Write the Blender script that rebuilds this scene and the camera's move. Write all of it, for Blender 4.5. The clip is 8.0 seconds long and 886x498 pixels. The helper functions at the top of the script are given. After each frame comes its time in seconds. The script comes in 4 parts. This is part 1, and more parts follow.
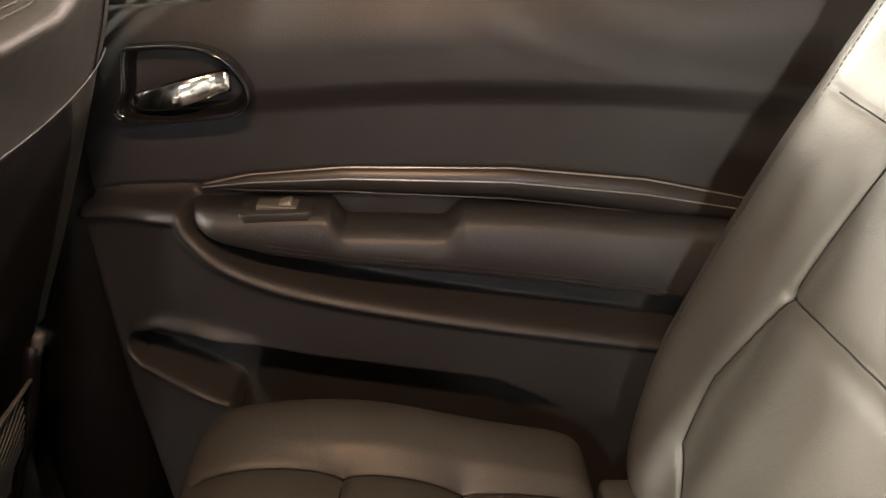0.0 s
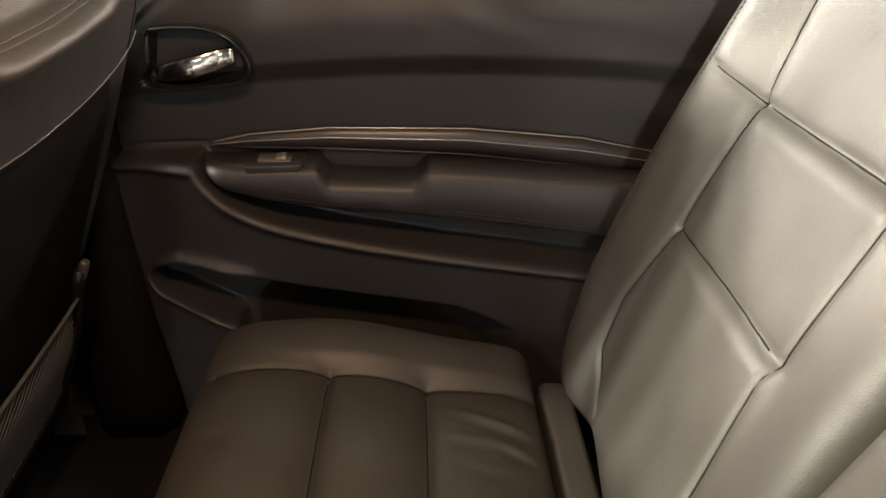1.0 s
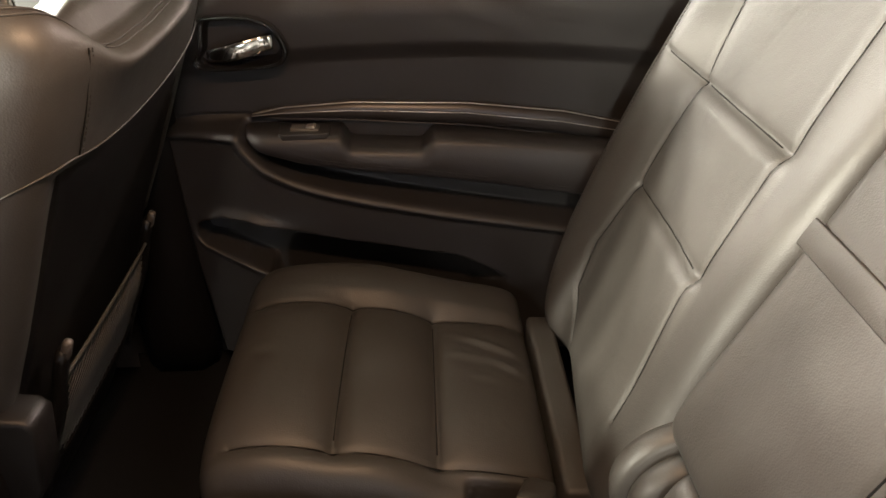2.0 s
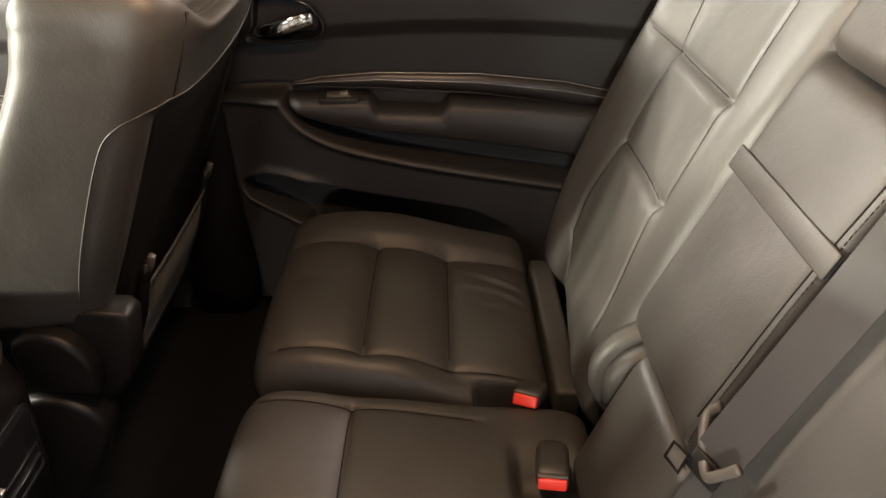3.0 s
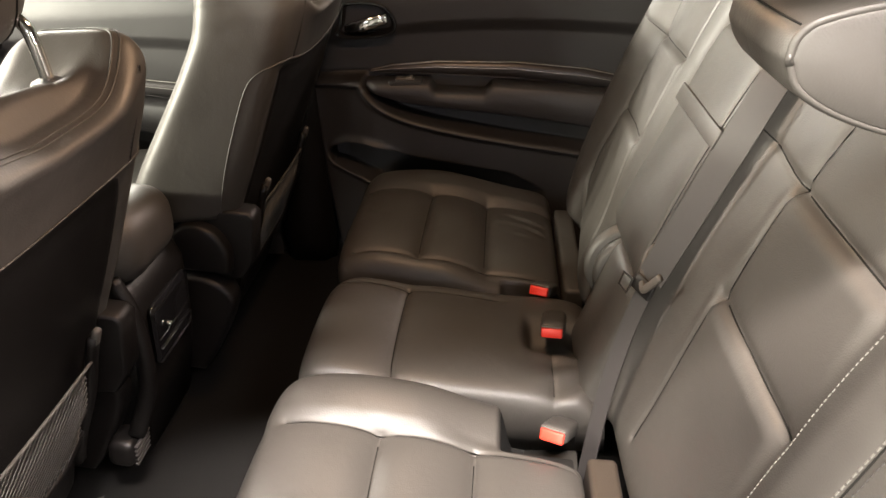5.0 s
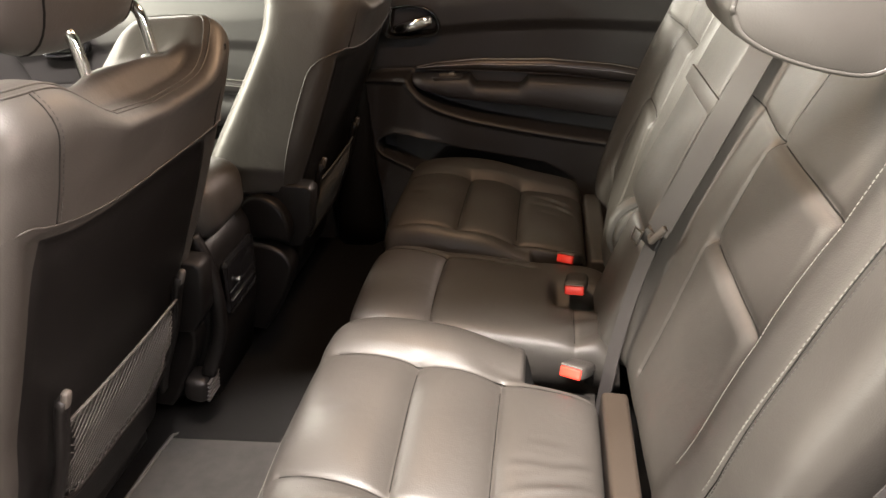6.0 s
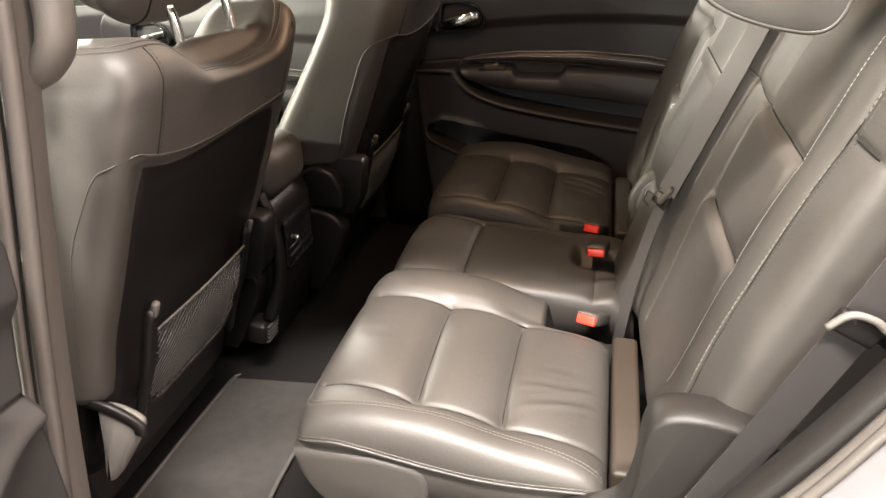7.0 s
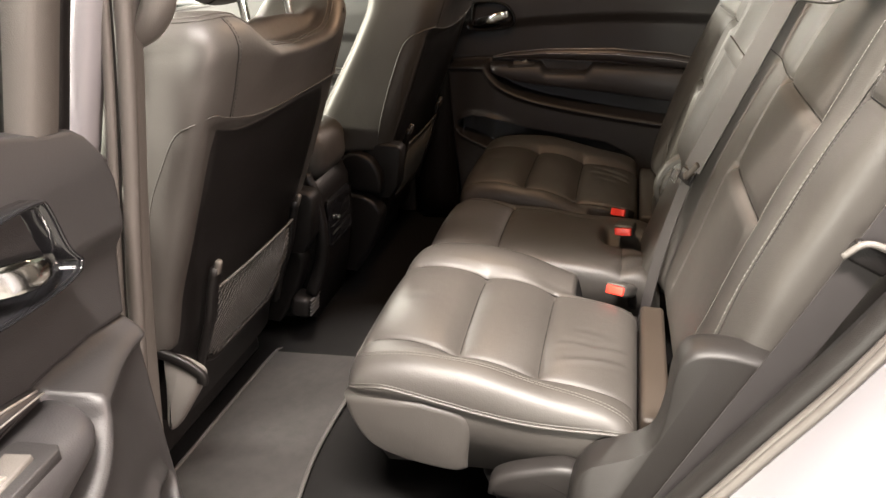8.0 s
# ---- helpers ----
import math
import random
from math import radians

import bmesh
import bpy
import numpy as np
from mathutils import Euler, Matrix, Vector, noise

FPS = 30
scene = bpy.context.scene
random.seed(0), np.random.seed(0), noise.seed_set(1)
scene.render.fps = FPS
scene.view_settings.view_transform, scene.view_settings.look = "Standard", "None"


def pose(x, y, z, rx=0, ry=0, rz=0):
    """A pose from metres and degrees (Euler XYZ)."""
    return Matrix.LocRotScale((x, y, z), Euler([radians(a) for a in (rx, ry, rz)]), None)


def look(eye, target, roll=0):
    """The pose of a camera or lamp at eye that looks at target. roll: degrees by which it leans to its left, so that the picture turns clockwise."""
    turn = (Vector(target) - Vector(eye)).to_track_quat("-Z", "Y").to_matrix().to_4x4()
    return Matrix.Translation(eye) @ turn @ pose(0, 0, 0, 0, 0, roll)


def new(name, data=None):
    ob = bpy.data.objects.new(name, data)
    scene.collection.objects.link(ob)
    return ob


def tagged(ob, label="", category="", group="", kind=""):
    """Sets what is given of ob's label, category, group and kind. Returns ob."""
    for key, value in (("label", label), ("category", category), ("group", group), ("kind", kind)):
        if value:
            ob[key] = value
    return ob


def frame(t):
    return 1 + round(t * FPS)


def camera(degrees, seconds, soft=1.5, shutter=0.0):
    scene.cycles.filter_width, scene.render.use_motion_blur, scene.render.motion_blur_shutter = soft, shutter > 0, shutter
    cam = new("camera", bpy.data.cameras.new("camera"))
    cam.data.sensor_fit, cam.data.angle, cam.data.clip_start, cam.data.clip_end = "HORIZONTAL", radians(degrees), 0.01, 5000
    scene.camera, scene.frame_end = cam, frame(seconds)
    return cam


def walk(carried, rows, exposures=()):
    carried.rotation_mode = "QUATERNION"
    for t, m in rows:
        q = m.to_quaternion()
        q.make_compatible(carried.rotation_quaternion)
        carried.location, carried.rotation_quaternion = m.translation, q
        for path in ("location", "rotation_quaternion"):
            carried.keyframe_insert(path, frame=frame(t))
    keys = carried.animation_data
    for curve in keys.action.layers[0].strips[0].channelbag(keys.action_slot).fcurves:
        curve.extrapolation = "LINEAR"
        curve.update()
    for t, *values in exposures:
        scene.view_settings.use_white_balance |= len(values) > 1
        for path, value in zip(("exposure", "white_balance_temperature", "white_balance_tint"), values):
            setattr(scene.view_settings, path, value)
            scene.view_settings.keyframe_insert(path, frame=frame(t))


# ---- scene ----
cam = camera(62.8, 8.0)
PATH = [
    (0, (0.044, 0.066, 0.959), (0.085, 1.84, 0.036), -1.3),
    (0.5, (0.06, -0.021, 0.996), (0.118, 1.735, 0.039), -1.1),
    (1, (0.081, -0.122, 1.017), (0.128, 1.611, 0.019), -1.3),
    (1.5, (0.071, -0.232, 1.056), (0.134, 1.485, 0.033), -1.0),
    (2.8, (0.07, -0.486, 1.107), (0.064, 1.204, 0.037), -1.8),
    (3, (0.072, -0.541, 1.111), (0.064, 1.158, 0.055), -1.6),
    (3.5, (0.102, -0.669, 1.123), (0.048, 1.047, 0.098), -1.8),
    (4, (0.128, -0.76, 1.134), (0.026, 0.967, 0.132), -2.4),
    (4.5, (0.126, -0.86, 1.127), (-0.01, 0.877, 0.146), -2.7),
    (5, (0.125, -0.978, 1.117), (-0.053, 0.767, 0.157), -3.2),
    (6.3, (0.185, -1.229, 1.095), (-0.165, 0.523, 0.197), -4.6),
    (6.5, (0.202, -1.269, 1.09), (-0.181, 0.478, 0.195), -4.6),
    (7, (0.236, -1.362, 1.08), (-0.217, 0.382, 0.212), -5.1),
    (7.5, (0.232, -1.444, 1.073), (-0.253, 0.304, 0.23), -5.3),
    (8, (0.217, -1.489, 1.042), (-0.28, 0.264, 0.218), -5.1),
]
walk(cam, [(t, look(eye, target, roll)) for t, eye, target, roll in PATH], [(0, 1.2), (0.5, 0.95), (1.5, 0.55), (3, 0.22), (5, 0.13), (6.5, 0.06), (8, -0.06)])

# ---- world and lights ----
world = bpy.data.worlds.new("showroom_light")
scene.world = world
world.use_nodes = True
world.node_tree.nodes["Background"].inputs[0].default_value = (0.9, 0.95, 1.0, 1)
world.node_tree.nodes["Background"].inputs[1].default_value = 0.05
scene.view_settings.exposure = 0.0


def lamp(name, eye, target, sx, sy, watts, colour):
    data = bpy.data.lights.new(name, "AREA")
    data.shape, data.size, data.size_y, data.energy, data.color = "RECTANGLE", sx, sy, watts, colour
    ob = new(name, data)
    ob.matrix_world = look(eye, target)
    return ob


# unseen lamps added round the car: beyond the closed doors, in front of the windscreen, over and outside the open door,
# behind the car; and an unseen warm dome lamp under the roof
for at in ((-3.1, 4.6, 2.75), (-3.9, 3.8, 2.75)):
    lamp("hall_lamp_beyond", at, (0.4, 0.4, 0.75), 0.30, 0.30, 240, (1.0, 0.95, 0.83))
for at, watts in (((-4.2, -2.10, 2.30), 240), ((-4.2, -1.60, 2.00), 370), ((-4.2, -1.05, 1.66), 290), ((-4.2, -0.62, 1.56), 160)):
    lamp("hall_lamp_front", at, (0.3, 0.3, 0.7), 0.20, 0.20, watts, (1.0, 0.96, 0.79))
# fill added to lighten the crown of the passenger seat
lamp("hall_lamp_beyond", (2.6, 3.4, 2.7), (-0.23, 0.5, 0.86), 0.5, 0.3, 100, (1.0, 0.80, 0.70))
# fill added for the near and middle backrests, no fitting known there
lamp("hall_lamp_front", (-3.7, 1.25, 2.05), (0.43, -0.1, 0.75), 0.6, 0.4, 190, (1.0, 0.90, 0.75))
lamp("hall_lamp_door", (0.45, -2.35, 4.6), (0.0, -0.5, 0.4), 2.4, 0.6, 5200, (1.0, 0.91, 0.83))
# low fills added for the far door's sheen and the far backrest's bolster
lamp("hall_lamp_doorway", (0.6, -4.6, 1.5), (0.1, 0.5, 0.75), 1.0, 0.6, 18, (0.80, 0.84, 1.0))
lamp("hall_lamp_doorway", (-0.87, -4.1, 1.2), (0.42, 0.7, 0.68), 0.4, 0.4, 260, (1.0, 0.96, 0.83))
# fills added for the near backrests, the open door and the hall wall
lamp("hall_lamp_side", (-1.4, -3.4, 2.9), (0.4, -0.2, 0.65), 0.5, 0.4, 90, (1.0, 0.92, 0.80))
lamp("hall_lamp_rear", (3.2, -3.4, 4.4), (-0.3, -0.9, 0.5), 2.0, 0.5, 260, (1.0, 0.88, 0.83))
lamp("hall_lamp_tail", (4.2, -2.9, 1.40), (-0.35, -1.0, 0.7), 0.8, 0.5, 340, (1.0, 0.78, 0.68))
lamp("hall_lamp_wall", (0.0, 8.5, 3.6), (0.0, 11.9, 1.0), 3.0, 0.4, 11, (1.0, 0.97, 0.86))
lamp("dome_lamp", (0.02, 0.11, 1.325), (0.02, 0.11, 0.3), 0.12, 0.08, 6.5, (1.0, 0.63, 0.37))

# ---- materials ----


def material(name, colour, rough, grain=0.0, grain_scale=400, metal=0.0, vary=0.15, vary_scale=12, spec=0.5, wrinkle=0.0, coat=0.0, bump2=0.0):
    m = bpy.data.materials.new(name)
    m.use_nodes = True
    nt = m.node_tree
    b = nt.nodes["Principled BSDF"]
    b.inputs["Roughness"].default_value = rough
    b.inputs["Metallic"].default_value = metal
    b.inputs["Specular IOR Level"].default_value = spec
    b.inputs["Coat Weight"].default_value = coat
    tc = nt.nodes.new("ShaderNodeTexCoord")
    n = nt.nodes.new("ShaderNodeTexNoise")
    n.inputs["Scale"].default_value, n.inputs["Detail"].default_value = vary_scale, 5
    nt.links.new(tc.outputs["Object"], n.inputs["Vector"])
    ramp = nt.nodes.new("ShaderNodeMixRGB")
    ramp.inputs[1].default_value = (*[c * (1 - vary) for c in colour], 1)
    ramp.inputs[2].default_value = (*[min(1, c * (1 + vary)) for c in colour], 1)
    nt.links.new(n.outputs["Fac"], ramp.inputs[0])
    nt.links.new(ramp.outputs[0], b.inputs["Base Color"])
    mr = nt.nodes.new("ShaderNodeMapRange")
    mr.inputs[3].default_value, mr.inputs[4].default_value = rough * 0.85, min(1, rough * 1.15)
    nt.links.new(n.outputs["Fac"], mr.inputs[0])
    nt.links.new(mr.outputs[0], b.inputs["Roughness"])
    if grain:
        v = nt.nodes.new("ShaderNodeTexVoronoi")
        v.inputs["Scale"].default_value = grain_scale
        nt.links.new(tc.outputs["Object"], v.inputs["Vector"])
        bp = nt.nodes.new("ShaderNodeBump")
        bp.inputs["Strength"].default_value, bp.inputs["Distance"].default_value = grain, 0.0006
        nt.links.new(v.outputs["Distance"], bp.inputs["Height"])
        last = bp
        if wrinkle:
            w = nt.nodes.new("ShaderNodeTexNoise")
            w.inputs["Scale"].default_value, w.inputs["Detail"].default_value, w.inputs["Distortion"].default_value = 15, 5, 0.25
            nt.links.new(tc.outputs["Object"], w.inputs["Vector"])
            b2 = nt.nodes.new("ShaderNodeBump")
            b2.inputs["Strength"].default_value, b2.inputs["Distance"].default_value = wrinkle, 0.006
            nt.links.new(w.outputs["Fac"], b2.inputs["Height"])
            nt.links.new(bp.outputs["Normal"], b2.inputs["Normal"])
            last = b2
        nt.links.new(last.outputs["Normal"], b.inputs["Normal"])
    return m


LEATHER = material("black_leather", (0.034, 0.0305, 0.0275), 0.51, 0.22, 500, vary=0.14, wrinkle=0.30, spec=0.46)
# leather of the near flap, with warm light and shade in its brown
WARM_FLAP = material("warm_lit_flap", (0.018, 0.0125, 0.0085), 0.55, 0.3, 500, vary=0.14)
PLASTIC = material("black_plastic", (0.0055, 0.0048, 0.0047), 0.40, 0.3, 700, vary=0.12, spec=0.24)
TRIM = material("trim_plastic", (0.0100, 0.0087, 0.0081), 0.48, 0.3, 700, vary=0.12, spec=0.30)
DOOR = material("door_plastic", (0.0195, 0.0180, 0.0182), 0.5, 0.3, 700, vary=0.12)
VINYL = material("door_vinyl", (0.0260, 0.0240, 0.0248), 0.5, 0.3, 500, vary=0.10)
GREY = material("grey_trim", (0.075, 0.068, 0.062), 0.5, 0.3, 700, vary=0.08)
PIANO = material("gloss_black", (0.008, 0.008, 0.009), 0.12, vary=0.1, coat=0.5)
CHROME = material("chrome", (0.75, 0.74, 0.72), 0.12, metal=1.0, vary=0.05)
SATIN = material("satin_metal", (0.050, 0.046, 0.046), 0.38, metal=0.55, vary=0.05)
SILVER = material("silver_plastic", (0.42, 0.40, 0.38), 0.32, metal=0.7, vary=0.05)
RED = material("red_button", (0.75, 0.035, 0.02), 0.4, vary=0.05)
WEBBING = material("belt_webbing", (0.021, 0.0185, 0.0185), 0.55, vary=0.10, vary_scale=60)
BINDING = material("mat_binding", (0.042, 0.039, 0.037), 0.85, 0.6, 500, vary=0.15, vary_scale=80)
MAT = material("mat_carpet", (0.034, 0.032, 0.031), 0.95, 0.9, 900, vary=0.30, vary_scale=40, spec=0.1)
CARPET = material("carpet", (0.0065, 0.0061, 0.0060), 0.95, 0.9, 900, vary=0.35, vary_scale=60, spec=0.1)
RUBBER = material("rubber_seal", (0.06, 0.053, 0.048), 0.45, 0.2, 600, vary=0.1)
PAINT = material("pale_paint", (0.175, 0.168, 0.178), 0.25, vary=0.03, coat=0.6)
THREAD = material("grey_thread", (0.085, 0.080, 0.072), 0.7, vary=0.1)
DARK_THREAD = material("black_thread", (0.025, 0.022, 0.021), 0.7, vary=0.1)
# near-black for lines laid in seams and grooves, standing in for their shade
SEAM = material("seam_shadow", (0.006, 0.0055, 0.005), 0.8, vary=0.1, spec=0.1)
BUCKLE = material("buckle_plastic", (0.030, 0.027, 0.025), 0.45, 0.3, 700, vary=0.1)
NET = material("net_cord", (0.050, 0.047, 0.044), 0.7, vary=0.15, vary_scale=80)
HEADLINER = material("headliner", (0.065, 0.060, 0.055), 0.9, 0.5, 600, vary=0.06)
CONCRETE = material("concrete_floor", (0.13, 0.125, 0.115), 0.5, 0.3, 60, vary=0.2, vary_scale=2)
WALLPAINT = material("hall_paint", (0.27, 0.29, 0.26), 0.8, 0.3, 60, vary=0.08, vary_scale=2)
LIGHT = material("light_plastic", (0.10, 0.094, 0.088), 0.35, vary=0.05)
TAN = material("tan_plastic", (0.055, 0.046, 0.039), 0.5, 0.3, 700, vary=0.08)

glass = bpy.data.materials.new("window_glass")
glass.use_nodes = True
gb = glass.node_tree.nodes["Principled BSDF"]
gb.inputs["Base Color"].default_value = (0.8, 0.85, 0.83, 1)
gb.inputs["Roughness"].default_value = 0.0
gb.inputs["Transmission Weight"].default_value = 1.0
gb.inputs["IOR"].default_value = 1.1
GLASS = glass
tint = glass.copy()
tint.name = "privacy_glass"
tint.node_tree.nodes["Principled BSDF"].inputs["Base Color"].default_value = (0.10, 0.11, 0.11, 1)
TINT = tint

# ---- mesh tools ----


def thing(name, at, label, category, group="", kind=""):
    ob = new(name)
    ob.empty_display_size = 0.05
    ob.matrix_world = Matrix.Translation(at)
    return tagged(ob, label, category, group, kind)


def put(name, verts, faces, mat, parent=None, label="", smooth=True, m=None):
    """One mesh object from world points, under a thing or part."""
    v = np.asarray(verts, float).reshape(-1, 3)
    flip = False
    if m is not None:
        a = np.array(m)
        v = v @ a[:3, :3].T + a[:3, 3]
        flip = np.linalg.det(a[:3, :3]) < 0
    fs = [tuple(reversed(f)) for f in faces] if flip else faces
    me = bpy.data.meshes.new(name)
    me.from_pydata([tuple(p) for p in v], [], [tuple(int(i) for i in f) for f in fs])
    if smooth:
        me.polygons.foreach_set("use_smooth", [True] * len(me.polygons))
    me.materials.append(mat)
    ob = new(name, me)
    if parent is not None:
        top = parent
        off = Vector((0, 0, 0))
        while top is not None:
            off += top.matrix_basis.translation
            if top.parent is not None:
                off += top.matrix_parent_inverse.translation
            top = top.parent
        ob.parent = parent
        ob.matrix_parent_inverse = Matrix.Translation(-off)
    if label:
        ob["label"] = label
    return ob


def bm_out(bm):
    bm.normal_update()
    bm.verts.ensure_lookup_table()
    bm.verts.index_update()
    v = [tuple(p.co) for p in bm.verts]
    f = [[q.index for q in p.verts] for p in bm.faces]
    bm.free()
    return v, f


def part(name, bm, mat, parent=None, label="", m=None, smooth=True):
    v, f = bm_out(bm)
    return put(name, v, f, mat, parent, label, smooth, m)


def rbox(sx, sy, sz, r, m=None, seg=3):
    """A box with rounded edges, centred."""
    bm = bmesh.new()
    bmesh.ops.create_cube(bm, size=1)
    for v in bm.verts:
        v.co = Vector((v.co.x * sx, v.co.y * sy, v.co.z * sz))
    if r > 0:
        bmesh.ops.bevel(bm, geom=list(bm.edges), offset=r, segments=seg, profile=0.5, affect="EDGES")
    if m is not None:
        bmesh.ops.transform(bm, matrix=m, verts=list(bm.verts))
    return bm


def prism(points, lo, hi, axis, r=0.0, seg=2, rim=True):
    """A plate of an outline given in the two other axes, from lo to hi along axis (0, 1 or 2), with rounded edges."""
    bm = bmesh.new()

    def place(p, h):
        c = list(p)
        c.insert(axis, h)
        return c
    low = [bm.verts.new(place(p, lo)) for p in points]
    high = [bm.verts.new(place(p, hi)) for p in points]
    n = len(points)
    fa = bm.faces.new(low)
    fb = bm.faces.new(high)
    for i in range(n):
        bm.faces.new((low[i], low[(i + 1) % n], high[(i + 1) % n], high[i]))
    bmesh.ops.recalc_face_normals(bm, faces=list(bm.faces))
    if r > 0:
        edges = set(fa.edges) | set(fb.edges)
        bmesh.ops.bevel(bm, geom=list(edges), offset=r, segments=seg, profile=0.5, affect="EDGES")
    return bm


def smooth_path(points, n=8):
    """A Catmull-Rom line through the points."""
    p = [Vector(q) for q in points]
    p = [2 * p[0] - p[1]] + p + [2 * p[-1] - p[-2]]
    out = []
    for i in range(1, len(p) - 2):
        for k in range(n):
            t = k / n
            a, b, c, d = p[i - 1], p[i], p[i + 1], p[i + 2]
            out.append(0.5 * (2 * b + (c - a) * t + (2 * a - 5 * b + 4 * c - d) * t * t + (3 * b - a - 3 * c + d) * t ** 3))
    out.append(p[-2])
    return out


def sweep(path, profile, up=(0, 0, 1), closed=True, scale=None):
    """Sweeps a profile of (side, up) points along the path; ends are capped."""
    path = [Vector(p) for p in path]
    up = Vector(up)
    v, f = [], []
    n = len(profile)
    for i, p in enumerate(path):
        d = (path[min(i + 1, len(path) - 1)] - path[max(i - 1, 0)]).normalized()
        side = d.cross(up).normalized()
        u = side.cross(d)
        k = scale(i / (len(path) - 1)) if scale else 1.0
        for a, b in profile:
            v.append(p + side * a * k + u * b * k)
    for i in range(len(path) - 1):
        for j in range(n if closed else n - 1):
            a, b = i * n + j, i * n + (j + 1) % n
            f.append((a, b, b + n, a + n))
    if closed:
        f.append(tuple(reversed(range(n))))
        f.append(tuple(range((len(path) - 1) * n, len(path) * n)))
    return v, f


def ring(r, n=8, ry=None):
    return [(r * math.cos(2 * math.pi * k / n), (ry or r) * math.sin(2 * math.pi * k / n)) for k in range(n)]


def rect(a, b, c=0.0):
    """A rectangle profile with cut corners."""
    if not c:
        return [(-a, -b), (a, -b), (a, b), (-a, b)]
    return [(-a + c, -b), (a - c, -b), (a, -b + c), (a, b - c), (a - c, b), (-a + c, b), (-a, b - c), (-a, -b + c)]


def dist_line(a, b, pts):
    d = np.full(a.shape, 9.0)
    for (a0, b0), (a1, b1) in zip(pts[:-1], pts[1:]):
        da, db = a1 - a0, b1 - b0
        t = np.clip(((a - a0) * da + (b - b0) * db) / (da * da + db * db), 0, 1)
        d = np.minimum(d, np.hypot(a - a0 - t * da, b - b0 - t * db))
    return d


def step(x, lo, hi):
    t = np.clip((x - lo) / (hi - lo), 0, 1)
    return t * t * (3 - 2 * t)


def bump(x, c, w):
    return np.exp(-((x - c) / w) ** 2)


SURF = {}


def pad(name, m, a0, a1, b0, b1, top, low, seams, mat, parent, label="", na=150, nb=150, p=(9, 9), warp=None, crease=0.0022, puff=0.0045, puff_w=0.011, seed=0, wide=0.0065):
    """A sewn cushion: a rounded block over a0..a1, b0..b1 whose face has height top(a, b) over the base at low, drawn in along its seams."""
    k = 0.55
    ta, tb = np.linspace(-1, 1, na), np.linspace(-1, 1, nb)
    sa = (1 - k) * ta + k * np.sin(math.pi * ta / 2)
    sb = (1 - k) * tb + k * np.sin(math.pi * tb / 2)
    S, R = np.meshgrid(sa, sb, indexing="ij")
    A, B = (a0 + a1) / 2 + S * (a1 - a0) / 2, (b0 + b1) / 2 + R * (b1 - b0) / 2
    e = np.clip(1 - np.abs(S) ** p[0], 0, 1) ** (1 / p[0] * 2.2) * np.clip(1 - np.abs(R) ** p[1], 0, 1) ** (1 / p[1] * 2.2)
    h = top(A, B)
    rng = np.random.RandomState(seed)
    for _ in range(5):
        fa, fb, ph = rng.uniform(8, 30), rng.uniform(8, 30), rng.uniform(0, 6)
        h = h + 0.0006 * np.sin(A * fa + B * fb + ph)
    for line in seams:
        depth = 1.0
        if isinstance(line, tuple):
            line, depth = line
        d = dist_line(A, B, line)
        h = h - depth * (crease * np.exp(-(d / 0.0050) ** 2) + puff * np.exp(-d / puff_w) + wide * np.exp(-((d / 0.048) ** 1.5)))
    W = low + (h - low) * e
    P = np.stack([A, B, W], -1).reshape(-1, 3)
    if warp:
        P = warp(P)
    idx = np.arange(na * nb).reshape(na, nb)
    q = np.stack([idx[:-1, :-1], idx[1:, :-1], idx[1:, 1:], idx[:-1, 1:]], -1).reshape(-1, 4).tolist()
    edge = list(idx[0, :]) + list(idx[1:, -1]) + list(idx[-1, -2::-1]) + list(idx[-2:0:-1, 0])
    q.append(edge)
    ob = put(name, P, q, mat, parent, label, True, m)
    a = np.array(m)
    SURF[ob.name] = (A[:, 0], B[0, :], (P @ a[:3, :3].T + a[:3, 3]).reshape(na, nb, 3))
    # the sewn-in joint at the bottom of each crease, its shade drawn as a dark tube
    for line in seams:
        line = line[0] if isinstance(line, tuple) else line
        pts = []
        for (x0, y0), (x1, y1) in zip(line[:-1], line[1:]):
            for k in range(14):
                x, y = x0 + (x1 - x0) * k / 14, y0 + (y1 - y0) * k / 14
                if a0 + 0.03 < x < a1 - 0.03 and b0 + 0.02 < y < b1 - 0.02:
                    pts.append((x, y))
        if len(pts) > 4:
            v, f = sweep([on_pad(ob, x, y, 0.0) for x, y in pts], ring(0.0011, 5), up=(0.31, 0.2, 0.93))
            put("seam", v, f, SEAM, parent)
    return ob


def on_pad(ob, a, b, off=0.0006):
    """The place on a cushion's face over (a, b), and a little out."""
    ga, gb, g = SURF[ob.name]
    i = int(np.clip(np.searchsorted(ga, a) - 1, 0, len(ga) - 2))
    j = int(np.clip(np.searchsorted(gb, b) - 1, 0, len(gb) - 2))
    s, t = np.clip((a - ga[i]) / (ga[i + 1] - ga[i]), 0, 1), np.clip((b - gb[j]) / (gb[j + 1] - gb[j]), 0, 1)
    p = g[i, j] * (1 - s) * (1 - t) + g[i + 1, j] * s * (1 - t) + g[i, j + 1] * (1 - s) * t + g[i + 1, j + 1] * s * t
    n = np.cross(g[i + 1, j] - g[i, j], g[i, j + 1] - g[i, j])
    return Vector(p + off * n / (np.linalg.norm(n) + 1e-12))


